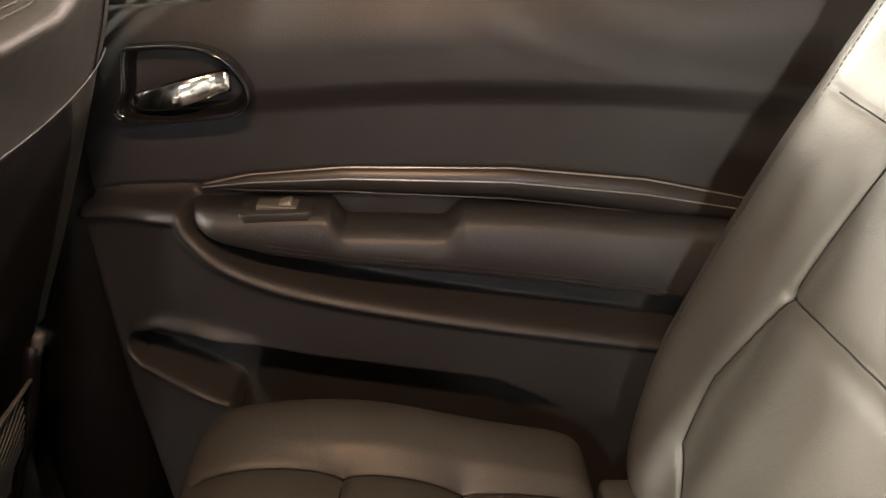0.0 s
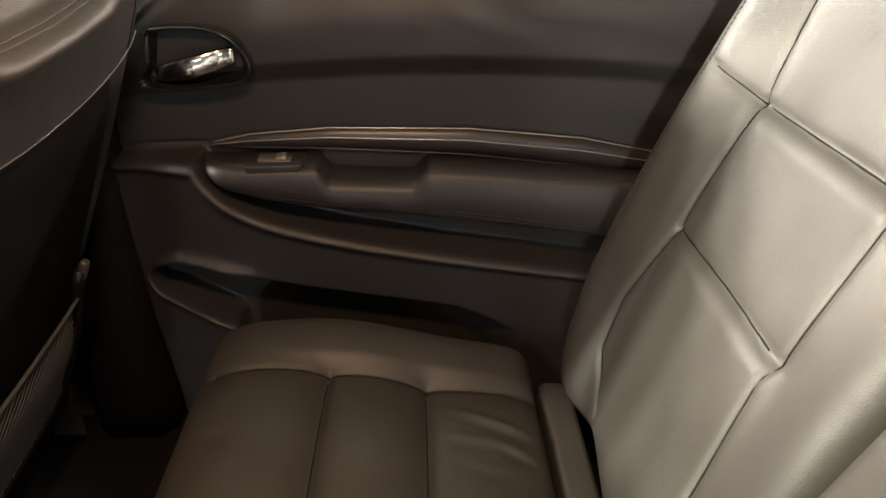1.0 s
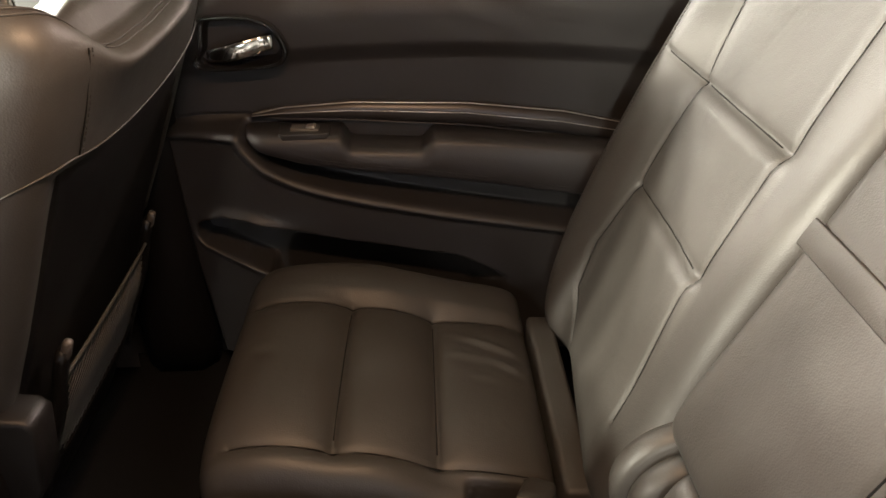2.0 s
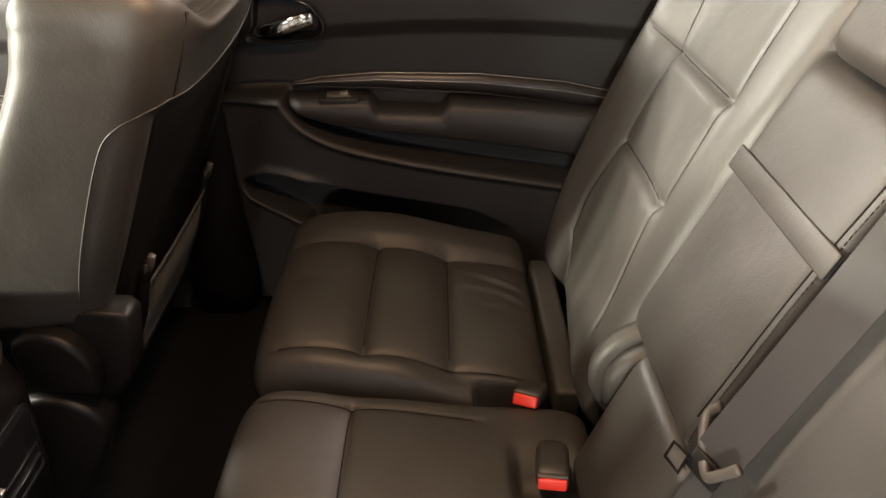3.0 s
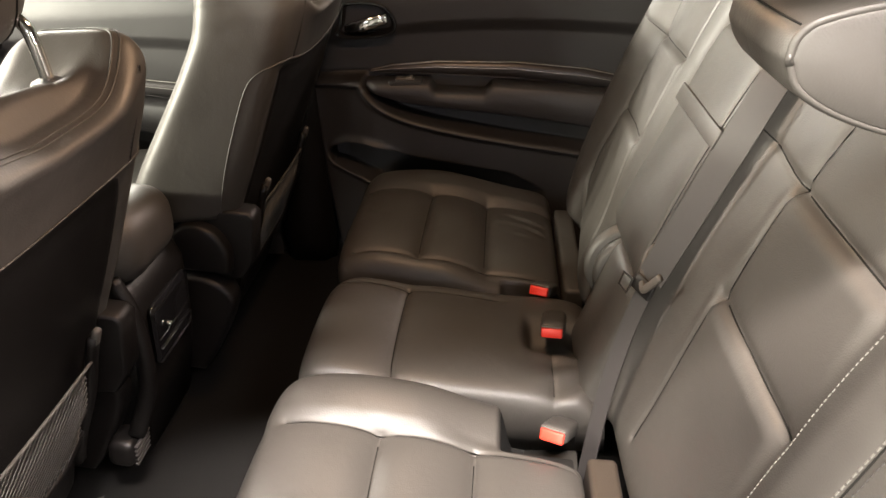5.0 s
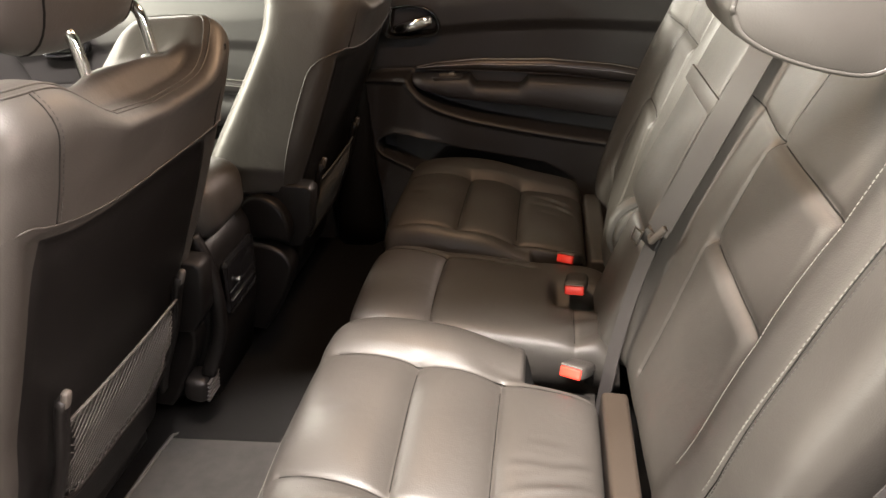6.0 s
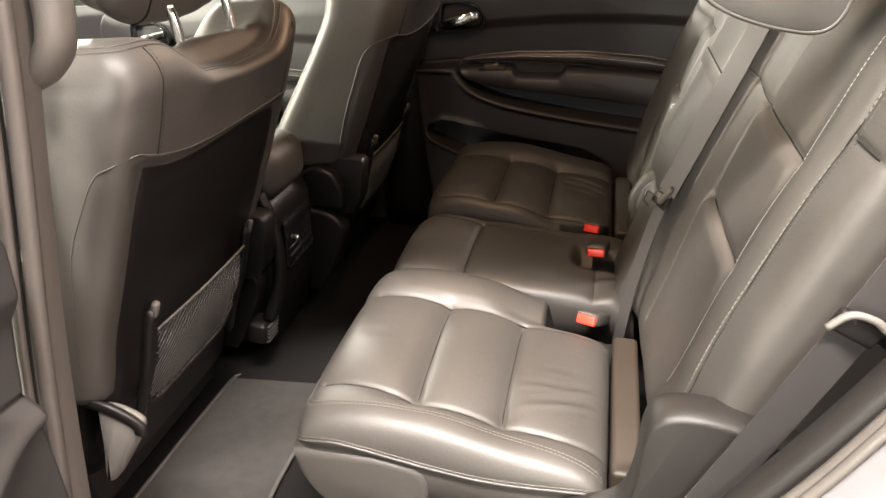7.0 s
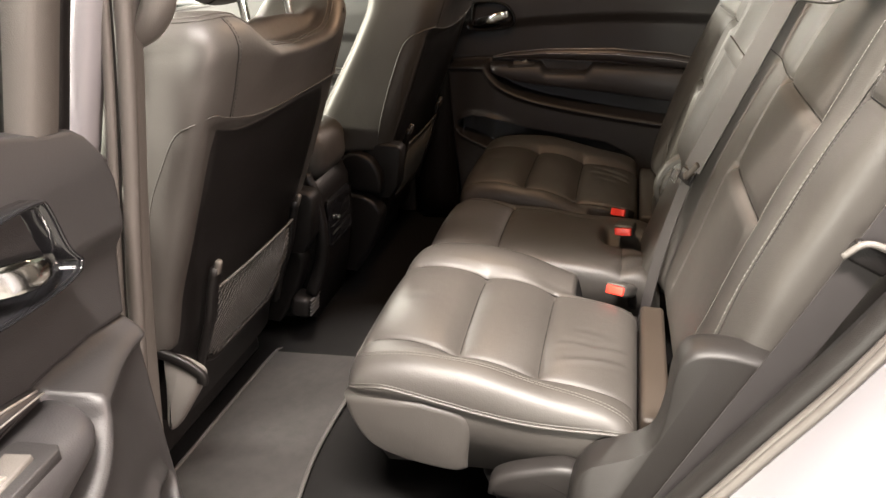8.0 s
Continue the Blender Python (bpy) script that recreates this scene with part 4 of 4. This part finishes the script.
def front_seat(yc, dx, label, low, tap=0.0, lift=0.0):
    t = thing("front_seat", (-0.55 + dx, yc, 0.1), label, "car seat", "front seats")
    zs = np.concatenate([np.linspace(low, 0.72, 24), np.linspace(0.73, 0.80, 36), np.linspace(0.81, 0.902, 12)])
    vc = 0.035 if yc < 0 else -0.02
    out = -1 if yc < 0 else 1

    def valley(y):
        return 0.072 * math.exp(-(abs(y - vc) / 0.172) ** 5)
    rows = []
    n = 160

    def loop_at(z, inset, ztop, k=1.0):
        rx, fx, w = flow(z, FRONT_Z, FRONT_R) - inset, flow(z, FRONT_Z, FRONT_F) + inset, flow(z, FRONT_Z, FRONT_W) - inset
        cx, hx = (rx + fx) / 2, (rx - fx) / 2
        loop = []
        for q in range(n):
            a = 2 * math.pi * q / n
            c, s = math.cos(a), math.sin(a)
            px, py = abs(c) ** 0.34 * (1 if c > 0 else -1), abs(s) ** 0.34 * (1 if s > 0 else -1)
            y, x = py * (w + 0.85 * tap - tap * (px + 1) / 2) * k, cx + px * hx * k
            zz = ztop - valley(y) * max(0.0, min(1.0, (ztop - 0.80) / 0.145)) ** 1.5 + 0.030 * min(1.0, (1 - k) / 0.4) * max(0.0, px) * math.exp(-((y - vc) / 0.15) ** 4)
            if px > 0.3:
                x -= hollow(y, z, hood(y, out, lift)) * (px - 0.3) / 0.7
            loop.append((x + dx, yc + y, zz))
        return loop
    for z in zs:
        rows.append(loop_at(z, 0.0, z))
    R = 0.046
    for a in np.linspace(0.1, math.pi / 2, 12):
        rows.append(loop_at(0.902, R * (1 - math.cos(a)), 0.902 + R * 1.08 * math.sin(a)))
    for k in (0.93, 0.85, 0.72, 0.55, 0.35, 0.12):
        rows.append(loop_at(0.902, R, 0.9517 + 0.006 * (1 - k), k))
    v, f = loft(rows)
    put("backrest", v, f, LEATHER, t, "black leather backrest")

    def rear(y, z, off=0.0):
        w = flow(z, FRONT_Z, FRONT_W)
        rx, fx = flow(z, FRONT_Z, FRONT_R), flow(z, FRONT_Z, FRONT_F)
        q = max(0.0, 1 - abs(y / w) ** 5.88) ** (1 / 5.88)
        return Vector(((rx + fx) / 2 + (rx - fx) / 2 * q - hollow(y, z, hood(y, out, lift)) + dx + off, yc + y, z))
    v, f = loft([[(((FR + FF) / 2 + 0.92 * (FR - FF) / 2 * (abs(math.cos(a)) ** 0.4) * (1 if math.cos(a) > 0 else -1)) + dx - 0.03, yc + 0.235 * (abs(math.sin(a)) ** 0.4) * (1 if math.sin(a) > 0 else -1), z) for a in np.linspace(0, 2 * math.pi, 48, endpoint=False)] for z, FR, FF in ((z, flow(z, FRONT_Z, FRONT_R), flow(z, FRONT_Z, FRONT_F)) for z in np.linspace(0.20, 0.49, 10))])
    put("lower_shell", v, f, PLASTIC, t, "black plastic shell below the backrest")
    # hard back panel
    nz, nyy = 40, 40
    V = []
    for i in range(nz):
        for j in range(nyy):
            s = -1 + 2 * j / (nyy - 1)
            z = 0.20 + (hood(s * 0.235, out, lift) - 0.002 - 0.20) * i / (nz - 1)
            hw = 0.236 - 0.03 * max(0, (0.3 - z) / 0.1) - 0.014 * max(0.0, (z - 0.70) / 0.08) ** 2
            p = rear(s * hw, max(z, 0.2), 0.0)
            edge = min(1, (1 - abs(s)) / 0.06, (nz - 1 - i) / 3)
            p.x += 0.010 * edge - 0.004
            V.append(p)
    idx = np.arange(nz * nyy).reshape(nz, nyy)
    q = np.stack([idx[:-1, :-1], idx[:-1, 1:], idx[1:, 1:], idx[1:, :-1]], -1).reshape(-1, 4).tolist()
    panel = put("back_panel", V, q, PLASTIC, t, "black plastic back panel")
    # seam under the leather hood, running on down each side
    side = [[], []]
    for k, sd in enumerate((-1, 1)):
        for zz, xx in (((0.796, -0.292), (0.785, -0.318), (0.757, -0.343), (0.665, -0.385), (0.58, -0.418), (0.505, -0.440)) if yc > 0 else ((0.803, -0.292), (0.790, -0.318), (0.745, -0.350), (0.678, -0.389), (0.58, -0.420), (0.48, -0.452))):
            rx, fx, w = flow(zz, FRONT_Z, FRONT_R), flow(zz, FRONT_Z, FRONT_F), flow(zz, FRONT_Z, FRONT_W)
            q = (xx - (rx + fx) / 2) / ((rx - fx) / 2)
            side[k].append(Vector((xx + dx, yc + sd * ((w + 0.85 * tap - tap * (q + 1) / 2) * max(0.0, 1 - abs(q) ** 5.88) ** 0.17 + 0.0004), zz)))
    pts = side[0][::-1] + [rear(s, hood(s, out, lift) + 0.003, 0.001) for s in np.linspace(-0.250, 0.250, 30)] + side[1]
    v, f = sweep(smooth_path(pts, 4), ring(0.0012, 6), up=(0.3, 0.2, 1))
    put("hood_seam", v, f, LEATHER, t)
    for a in (0.95, 1.15):
        crown = loop_at(0.902, R * (1 - math.cos(a)), 0.902 + R * 1.08 * math.sin(a))
        crown = [Vector(p) + Vector((0.0003, 0, 0.0004)) for p in crown[-46:] + crown[:47]]
        v, f = sweep(crown, ring(0.0013, 6), up=(0.3, 0, 1))
        put("crown_seam", v, f, LEATHER, t)
    for sd in (-1, 1):
        pts = [rear(sd * 0.211, z, 0.0005) for z in np.linspace(hood(sd * 0.211, out, lift) + 0.004, 0.902, 20)]
        if sd == out:
            pts += [pts[-1] + Vector((-0.002, 0, 0.014)), pts[-1] + Vector((-0.008, 0, 0.027)), pts[-1] + Vector((-0.018, 0, 0.039))]
        v, f = sweep(pts, ring(0.0009, 6), up=(0, 1, 0))
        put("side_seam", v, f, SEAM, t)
        stitches("side_stitching", [p + Vector((0.001, -sd * 0.006, 0)) for p in pts], DARK_THREAD, t)
    # map net between two posts
    for sd, zp in ((-1, 0.525), (1, 0.518)):
        v, f = sweep([rear(sd * 0.170, z, 0.026) for z in np.linspace(0.27, zp, 16)], rect(0.011, 0.007, 0.003), up=(1, 0, 0))
        post = put("net_post", v, f, PLASTIC, panel)
        bm = rbox(0.012, 0.014, 0.030, 0.005, Matrix.Translation(rear(sd * 0.170, zp, 0.030)) @ pose(0, 0, 0, 0, 22, 0))
        part("net_clip", bm, RUBBER, post, "small grey net clip")
    v, f = [], []
    wid, zlo, zhi = 0.158, 0.300, 0.478

    def net_low(y):
        """The lower rim of the net, rounded up towards both posts."""
        return zlo + 0.002 + 0.036 * max(0.0, (out * -y - 0.10) / 0.06) ** 2 + 0.016 * max(0.0, (out * y - 0.10) / 0.05) ** 2
    for fam in (-1, 1):
        for k in range(-5, 24):
            pts = []
            for s in np.linspace(0, 1, 15):
                z = zlo + (zhi - zlo) * s
                y = -wid + 2 * wid * (k / 19) + fam * (s - 0.5) * 0.20
                if -wid <= y <= wid and z > net_low(y):
                    pts.append(rear(y, z - 0.005 * math.sin(math.pi * (y + wid) / (2 * wid)), 0.028 + 0.0012 * fam))
            if len(pts) > 1:
                a, b = sweep(pts, ring(0.0010, 5), up=(1, 0, 0))
                n0 = len(v)
                v += a
                f += [tuple(i + n0 for i in q) for q in b]
    put("map_net", v, f, NET, panel, "grey cord map net")
    v, f = sweep([rear(y, zhi - 0.005 * math.sin(math.pi * (y + wid) / (2 * wid)), 0.030) for y in np.linspace(-0.160, 0.160, 24)], ring(0.0026, 8))
    put("net_cord", v, f, NET, panel)
    v, f = sweep([rear(y, net_low(y), 0.026) for y in np.linspace(-0.164, 0.164, 30)], rect(0.006, 0.006, 0.003))
    put("net_rim", v, f, PLASTIC, panel, "black rim along the foot of the net")
    # headrest on two chrome posts
    xh = -0.318 + dx
    py = yc + 0.072 if yc < 0 else yc - 0.072
    zp = min(((p[0] - xh) ** 2 + (p[1] - py - 0.084) ** 2, p[2]) for r in rows[-14:] for p in r)[1]
    for sd in (-1, 1):
        v, f = sweep(smooth_path([(xh, py + sd * 0.084, 0.88), (xh - 0.004, py + sd * 0.084, 0.945), (xh - 0.010, py + sd * 0.084, 0.966), (xh - 0.026, py + sd * 0.084, 0.982), (xh - 0.055, py + sd * 0.084, 1.01)], 6), ring(0.0078, 12), up=(0, 1, 0))
        p = put("headrest_post", v, f, CHROME, t, "chrome headrest post")
        v, f = loft([[(xh + r * math.cos(a), py + sd * 0.084 + 1.5 * r * math.sin(a), z) for a in np.linspace(0, 2 * math.pi, 24, endpoint=False)] for r, z in ((0.018, zp - 0.02), (0.018, zp + 0.001), (0.016, zp + 0.003), (0.011, zp + 0.003))])
        put("collar", v, f, PLASTIC, p, "black plastic collar")
    hy = py - (0.03 if yc < 0 else -0.03)
    tilt = pose(xh - 0.050, hy, 1.052, 0, 8, 0)
    rows = []
    for q in np.linspace(-1, 1, 25):
        c = (1 - abs(q) ** 2.6) ** (1 / 2.6)
        ring_pts = []
        for ang in np.linspace(0, 2 * math.pi, 36, endpoint=False):
            ca, sa = math.cos(ang), math.sin(ang)
            ring_pts.append(tilt @ Vector((0.068 * c * abs(ca) ** 0.7 * (1 if ca > 0 else -1), 0.172 * q, 0.112 * (0.25 + 0.75 * c) * abs(sa) ** 0.7 * (1 if sa > 0 else -1) * (0.86 if sa < 0 and ca < 0 else 1.0))))
        rows.append(ring_pts)
    v, f = loft(rows)
    hr = put("headrest", v, f, LEATHER, t, "black leather headrest")
    for q in (-0.62, 0.62):
        i = int(round((q + 1) * 12))
        v, f = sweep([Vector(p) for p in rows[i]] + [Vector(rows[i][0])], ring(0.0018, 6), up=(0, 1, 0))
        put("headrest_seam", v, f, SEAM, hr)
    # seat bottom and side shields
    part("cushion", rbox(0.54, 0.52, 0.20, 0.05, pose(-0.86 + dx, yc, 0.36, 0, -5, 0), 5), LEATHER, t)
    sgn = 1 if yc < 0.1 else -1
    ys = yc + sgn * 0.300
    shift = dx
    frame_pts = [(-0.60, 0.36), (-0.585, 0.50), (-0.55, 0.517), (-0.449, 0.518), (-0.385, 0.510), (-0.374, 0.497), (-0.392, 0.40), (-0.42, 0.36)]
    lo, hi = sorted((ys - sgn * 0.070, ys - sgn * 0.018))
    part("hinge_bracket", prism([(x + shift, z) for x, z in frame_pts], lo, hi, 1, 0.006, 2), PLASTIC, t, "black hinge bracket")
    cover = [(p.x, p.y) for p in smooth_path([(-0.535, 0.40, 0), (-0.538, 0.470, 0), (-0.525, 0.492, 0), (-0.495, 0.500, 0), (-0.458, 0.485, 0), (-0.437, 0.456, 0), (-0.430, 0.425, 0), (-0.436, 0.385, 0)], 4)]
    lo, hi = sorted((ys - sgn * 0.05, ys + sgn * 0.012))
    part("hinge_cover", prism([(x + shift, z) for x, z in cover], lo, hi, 1, 0.010, 4), PLASTIC, t, "rounded plastic hinge cover")
    shield = [(p.x, p.y) for p in smooth_path([(-0.60, 0.16, 0), (-0.60, 0.34, 0), (-0.545, 0.380, 0), (-0.499, 0.383, 0), (-0.463, 0.368, 0), (-0.441, 0.340, 0), (-0.440, 0.312, 0), (-0.465, 0.254, 0), (-0.510, 0.18, 0), (-0.535, 0.15, 0)], 4)]
    lo, hi = sorted((ys - sgn * 0.04, ys + sgn * 0.018))
    part("side_shield", prism([(x + shift, z) for x, z in shield], lo, hi, 1, 0.010, 4), PLASTIC, t, "rounded plastic side shield")
    part("base", rbox(0.5, 0.44, 0.16, 0.02, pose(-0.82 + dx, yc, 0.18)), PLASTIC, t)
    if yc < 0:
        ys = yc - 0.245
        tab = [(p.x, p.y) for p in smooth_path([(-0.570, 0.384, 0), (-0.535, 0.376, 0), (-0.503, 0.354, 0), (-0.512, 0.325, 0), (-0.545, 0.278, 0), (-0.585, 0.228, 0), (-0.600, 0.236, 0), (-0.585, 0.30, 0), (-0.570, 0.384, 0)], 4)[:-1]]
        part("hinge_tab", prism(tab, ys - 0.012, ys + 0.02, 1, 0.010, 3), LIGHT, t, "light grey hinge tab below the backrest")
        v, f = sweep(smooth_path([(-0.590, ys - 0.010, 0.398), (-0.560, ys - 0.014, 0.396), (-0.525, ys - 0.014, 0.382), (-0.497, ys - 0.012, 0.358), (-0.500, ys - 0.010, 0.340)], 5), rect(0.010, 0.006, 0.003), up=(0, 1, 0))
        put("hinge_cap", v, f, PLASTIC, t, "black cap over the hinge tab")
    return t


front_seat(-0.318, -0.100, "black leather driver seat with map net on its back", 0.40)
front_seat(0.555, 0.0, "black leather passenger seat with map net on its back", 0.500, 0.045, 0.025)

# ---- centre console ----
con = thing("centre_console", (-0.8, 0.1, 0.1), "black centre console with rear air vents and padded armrest", "console")
part("body", prism([(-1.6, 0.10), (-1.6, 0.52), (-0.52, 0.52), (-0.500, 0.46), (-0.515, 0.30), (-0.555, 0.14)], -0.015, 0.215, 1, 0.02, 3), PLASTIC, con)
part("armrest_lid", rbox(0.42, 0.20, 0.13, 0.050, pose(-0.69, 0.10, 0.570, 0, 3, 0), 6), LEATHER, con, "padded leather armrest lid")
vent = part("vent_panel", rbox(0.012, 0.15, 0.12, 0.012, pose(-0.501, 0.105, 0.385, 0, 6, 0), 4), PIANO, con, "gloss black vent panel")
for k in range(4):
    part("vent_slat", rbox(0.006, 0.13, 0.003, 0.001, pose(-0.497, 0.105, 0.355 + 0.02 * k, 0, 30, 0)), PIANO, vent)
part("vent_knob", rbox(0.012, 0.012, 0.012, 0.004, pose(-0.488, 0.07, 0.39)), CHROME, vent)
foot = part("foot_vent", rbox(0.05, 0.062, 0.058, 0.016, pose(-0.560, -0.050, 0.208, 0, 12, 0), 4), PLASTIC, con, "black foot vent")
for k in range(5):
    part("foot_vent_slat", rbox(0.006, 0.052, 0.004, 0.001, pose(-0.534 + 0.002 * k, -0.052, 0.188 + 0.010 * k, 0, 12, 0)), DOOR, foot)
v, f = sweep(smooth_path([(-0.52, -0.012, 0.53), (-0.497, -0.020, 0.46), (-0.495, -0.034, 0.34), (-0.535, -0.048, 0.235)], 8), rect(0.014, 0.012, 0.005), up=(0, 1, 0))
put("edge_trim", v, f, PLASTIC, con, "grey console edge trim")

# ---- floor mat ----
edge = [(p.x, p.y) for p in smooth_path([(-0.672, -0.60, 0), (-0.668, -0.30, 0), (-0.662, -0.08, 0), (-0.650, -0.045, 0), (-0.62, -0.034, 0), (-0.50, -0.032, 0), (-0.40, -0.036, 0), (-0.372, -0.07, 0), (-0.385, -0.14, 0), (-0.400, -0.24, 0), (-0.398, -0.42, 0), (-0.37, -0.60, 0)], 5)]
mt = tagged(part("floor_mat", prism(edge, 0.052, 0.064, 2), MAT, smooth=False), "dark grey carpet floor mat in the footwell", "floor mat")
v, f = sweep([(x, y, 0.064) for x, y in edge], ring(0.0045, 8))
put("mat_binding", v, f, BINDING, mt, "stitched grey binding along the mat edge")

# ---- near door opening ----
# trim, seal and painted body of the pillar between the near doors
v, f = sweep(smooth_path([(-0.309, -0.690, 1.33), (-0.356, -0.735, 0.98), (-0.427, -0.760, 0.62), (-0.502, -0.765, 0.22), (-0.527, -0.765, 0.05)], 8), rect(0.016, 0.030, 0.008), up=(0, 1, 0))
tagged(put("b_pillar_left", v, f, GREY), "grey plastic pillar trim beside the open door", "pillar", kind="structure")
seal_path = smooth_path([(-0.285, -0.735, 1.33), (-0.320, -0.775, 0.98), (-0.396, -0.795, 0.62), (-0.464, -0.800, 0.27), (-0.445, -0.80, 0.13), (-0.35, -0.80, 0.10), (0.05, -0.80, 0.10), (0.155, -0.79, 0.15), (0.25, -0.775, 0.28), (0.330, -0.775, 0.395), (0.385, -0.775, 0.475), (0.460, -0.775, 0.585), (0.565, -0.765, 0.76), (0.625, -0.755, 0.90), (0.72, -0.70, 1.33)], 10)
v, f = sweep(seal_path, ring(0.010, 10), up=(0, 1, 0))
tagged(put("door_seal", v, f, RUBBER), "black rubber door seal round the opening", "door seal", kind="structure")
v, f = sweep(smooth_path([(-0.265, -0.745, 1.33), (-0.348, -0.800, 1.0), (-0.392, -0.806, 0.87), (-0.42, -0.806, 0.80)], 8), rect(0.024, 0.020, 0.008), up=(0, 1, 0))
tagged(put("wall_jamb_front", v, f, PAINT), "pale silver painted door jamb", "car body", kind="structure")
v, f = sweep([p + Vector((-0.010, -0.018, 0)) for p in seal_path], ring(0.006, 8), up=(0, 1, 0))
tagged(put("door_seal_lip", v, f, RUBBER), "thin rubber lip beside the door seal", "door seal", kind="structure")
# dark bead between seal and lip, the groove's shade put in as colour
v, f = sweep([p + Vector((-0.0075, -0.0135, 0)) for p in seal_path], ring(0.0035, 6), up=(0, 1, 0))
tagged(put("door_seal_groove", v, f, SEAM), "dark bead for the shade between seal and lip", "door seal", kind="structure")
gd = thing("belt_guide", (-0.37, -0.70, 0.98), "grey plastic belt guide on the pillar beside the front seat", "belt guide")
v, f = sweep(smooth_path([(-0.300, -0.690, 1.13), (-0.312, -0.700, 1.06), (-0.316, -0.704, 1.005), (-0.324, -0.706, 0.976), (-0.345, -0.706, 0.955), (-0.374, -0.706, 0.945), (-0.402, -0.706, 0.945)], 8), ring(0.0175, 20, 0.024), up=(0, 1, 0))
put("cover", v, f, GREY, gd)
v, f = sweep(smooth_path([(-0.43, -0.800, 0.79), (-0.50, -0.800, 0.60), (-0.57, -0.800, 0.22), (-0.58, -0.800, 0.0)], 8), rect(0.024, 0.020, 0.008), up=(0, 1, 0))
tagged(put("wall_jamb_hinge", v, f, RUBBER), "dark hinge side of the door jamb", "car body", kind="structure")
# sill and rear quarter
tagged(part("door_sill", rbox(1.3, 0.13, 0.14, 0.02, pose(-0.1, -0.765, 0.035)), GREY), "grey plastic door sill trim", "door sill", kind="structure")
arch = [(0.10, 0.05), (0.18, 0.14), (0.265, 0.28), (0.340, 0.395), (0.395, 0.475), (0.470, 0.585), (0.575, 0.76), (0.635, 0.90)]
inner = smooth_path([(a, b, 0) for a, b in arch], 6)
v, f = [], []
pts = [Vector((p.x, -0.735, p.y)) for p in inner]
v, f = sweep(pts, rect(0.024, 0.020, 0.009), up=(0, 1, 0))
tagged(put("quarter_trim", v, f, TRIM), "grey plastic trim of the rear door opening", "trim panel", kind="structure")
outline = [(p.x - 0.018, p.y) for p in inner] + [(1.9, 0.90), (1.9, 0.0)]
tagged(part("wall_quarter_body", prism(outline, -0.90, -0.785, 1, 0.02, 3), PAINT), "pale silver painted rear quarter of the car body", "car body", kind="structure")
# dark quarter glass behind the open door, unseen, added to block the lamps behind
qg = [(0.66, -0.795, 0.885), (1.72, -0.795, 0.885), (1.66, -0.665, 1.315), (0.80, -0.665, 1.315)]
pane = put("window_quarter", qg + [(x, y + 0.005, z) for x, y, z in qg], [(0, 1, 2, 3), (7, 6, 5, 4), (0, 4, 5, 1), (2, 6, 7, 3), (1, 5, 6, 2), (3, 7, 4, 0)], TINT, smooth=False)
tagged(pane, "dark privacy glass of the rear quarter window", "window", kind="structure")
# dark pane added at the closed front door, unseen, to keep lamps off the driver seat
fg = [(-1.55, -0.775, 0.86), (-0.47, -0.775, 0.86), (-0.38, -0.640, 1.315), (-1.02, -0.640, 1.315)]
pane = put("window_front_left", fg + [(x, y + 0.005, z) for x, y, z in fg], [(0, 1, 2, 3), (7, 6, 5, 4), (0, 4, 5, 1), (2, 6, 7, 3), (1, 5, 6, 2), (3, 7, 4, 0)], TINT, smooth=False)
tagged(pane, "dark pane added at the closed front door to block light", "window", kind="structure")
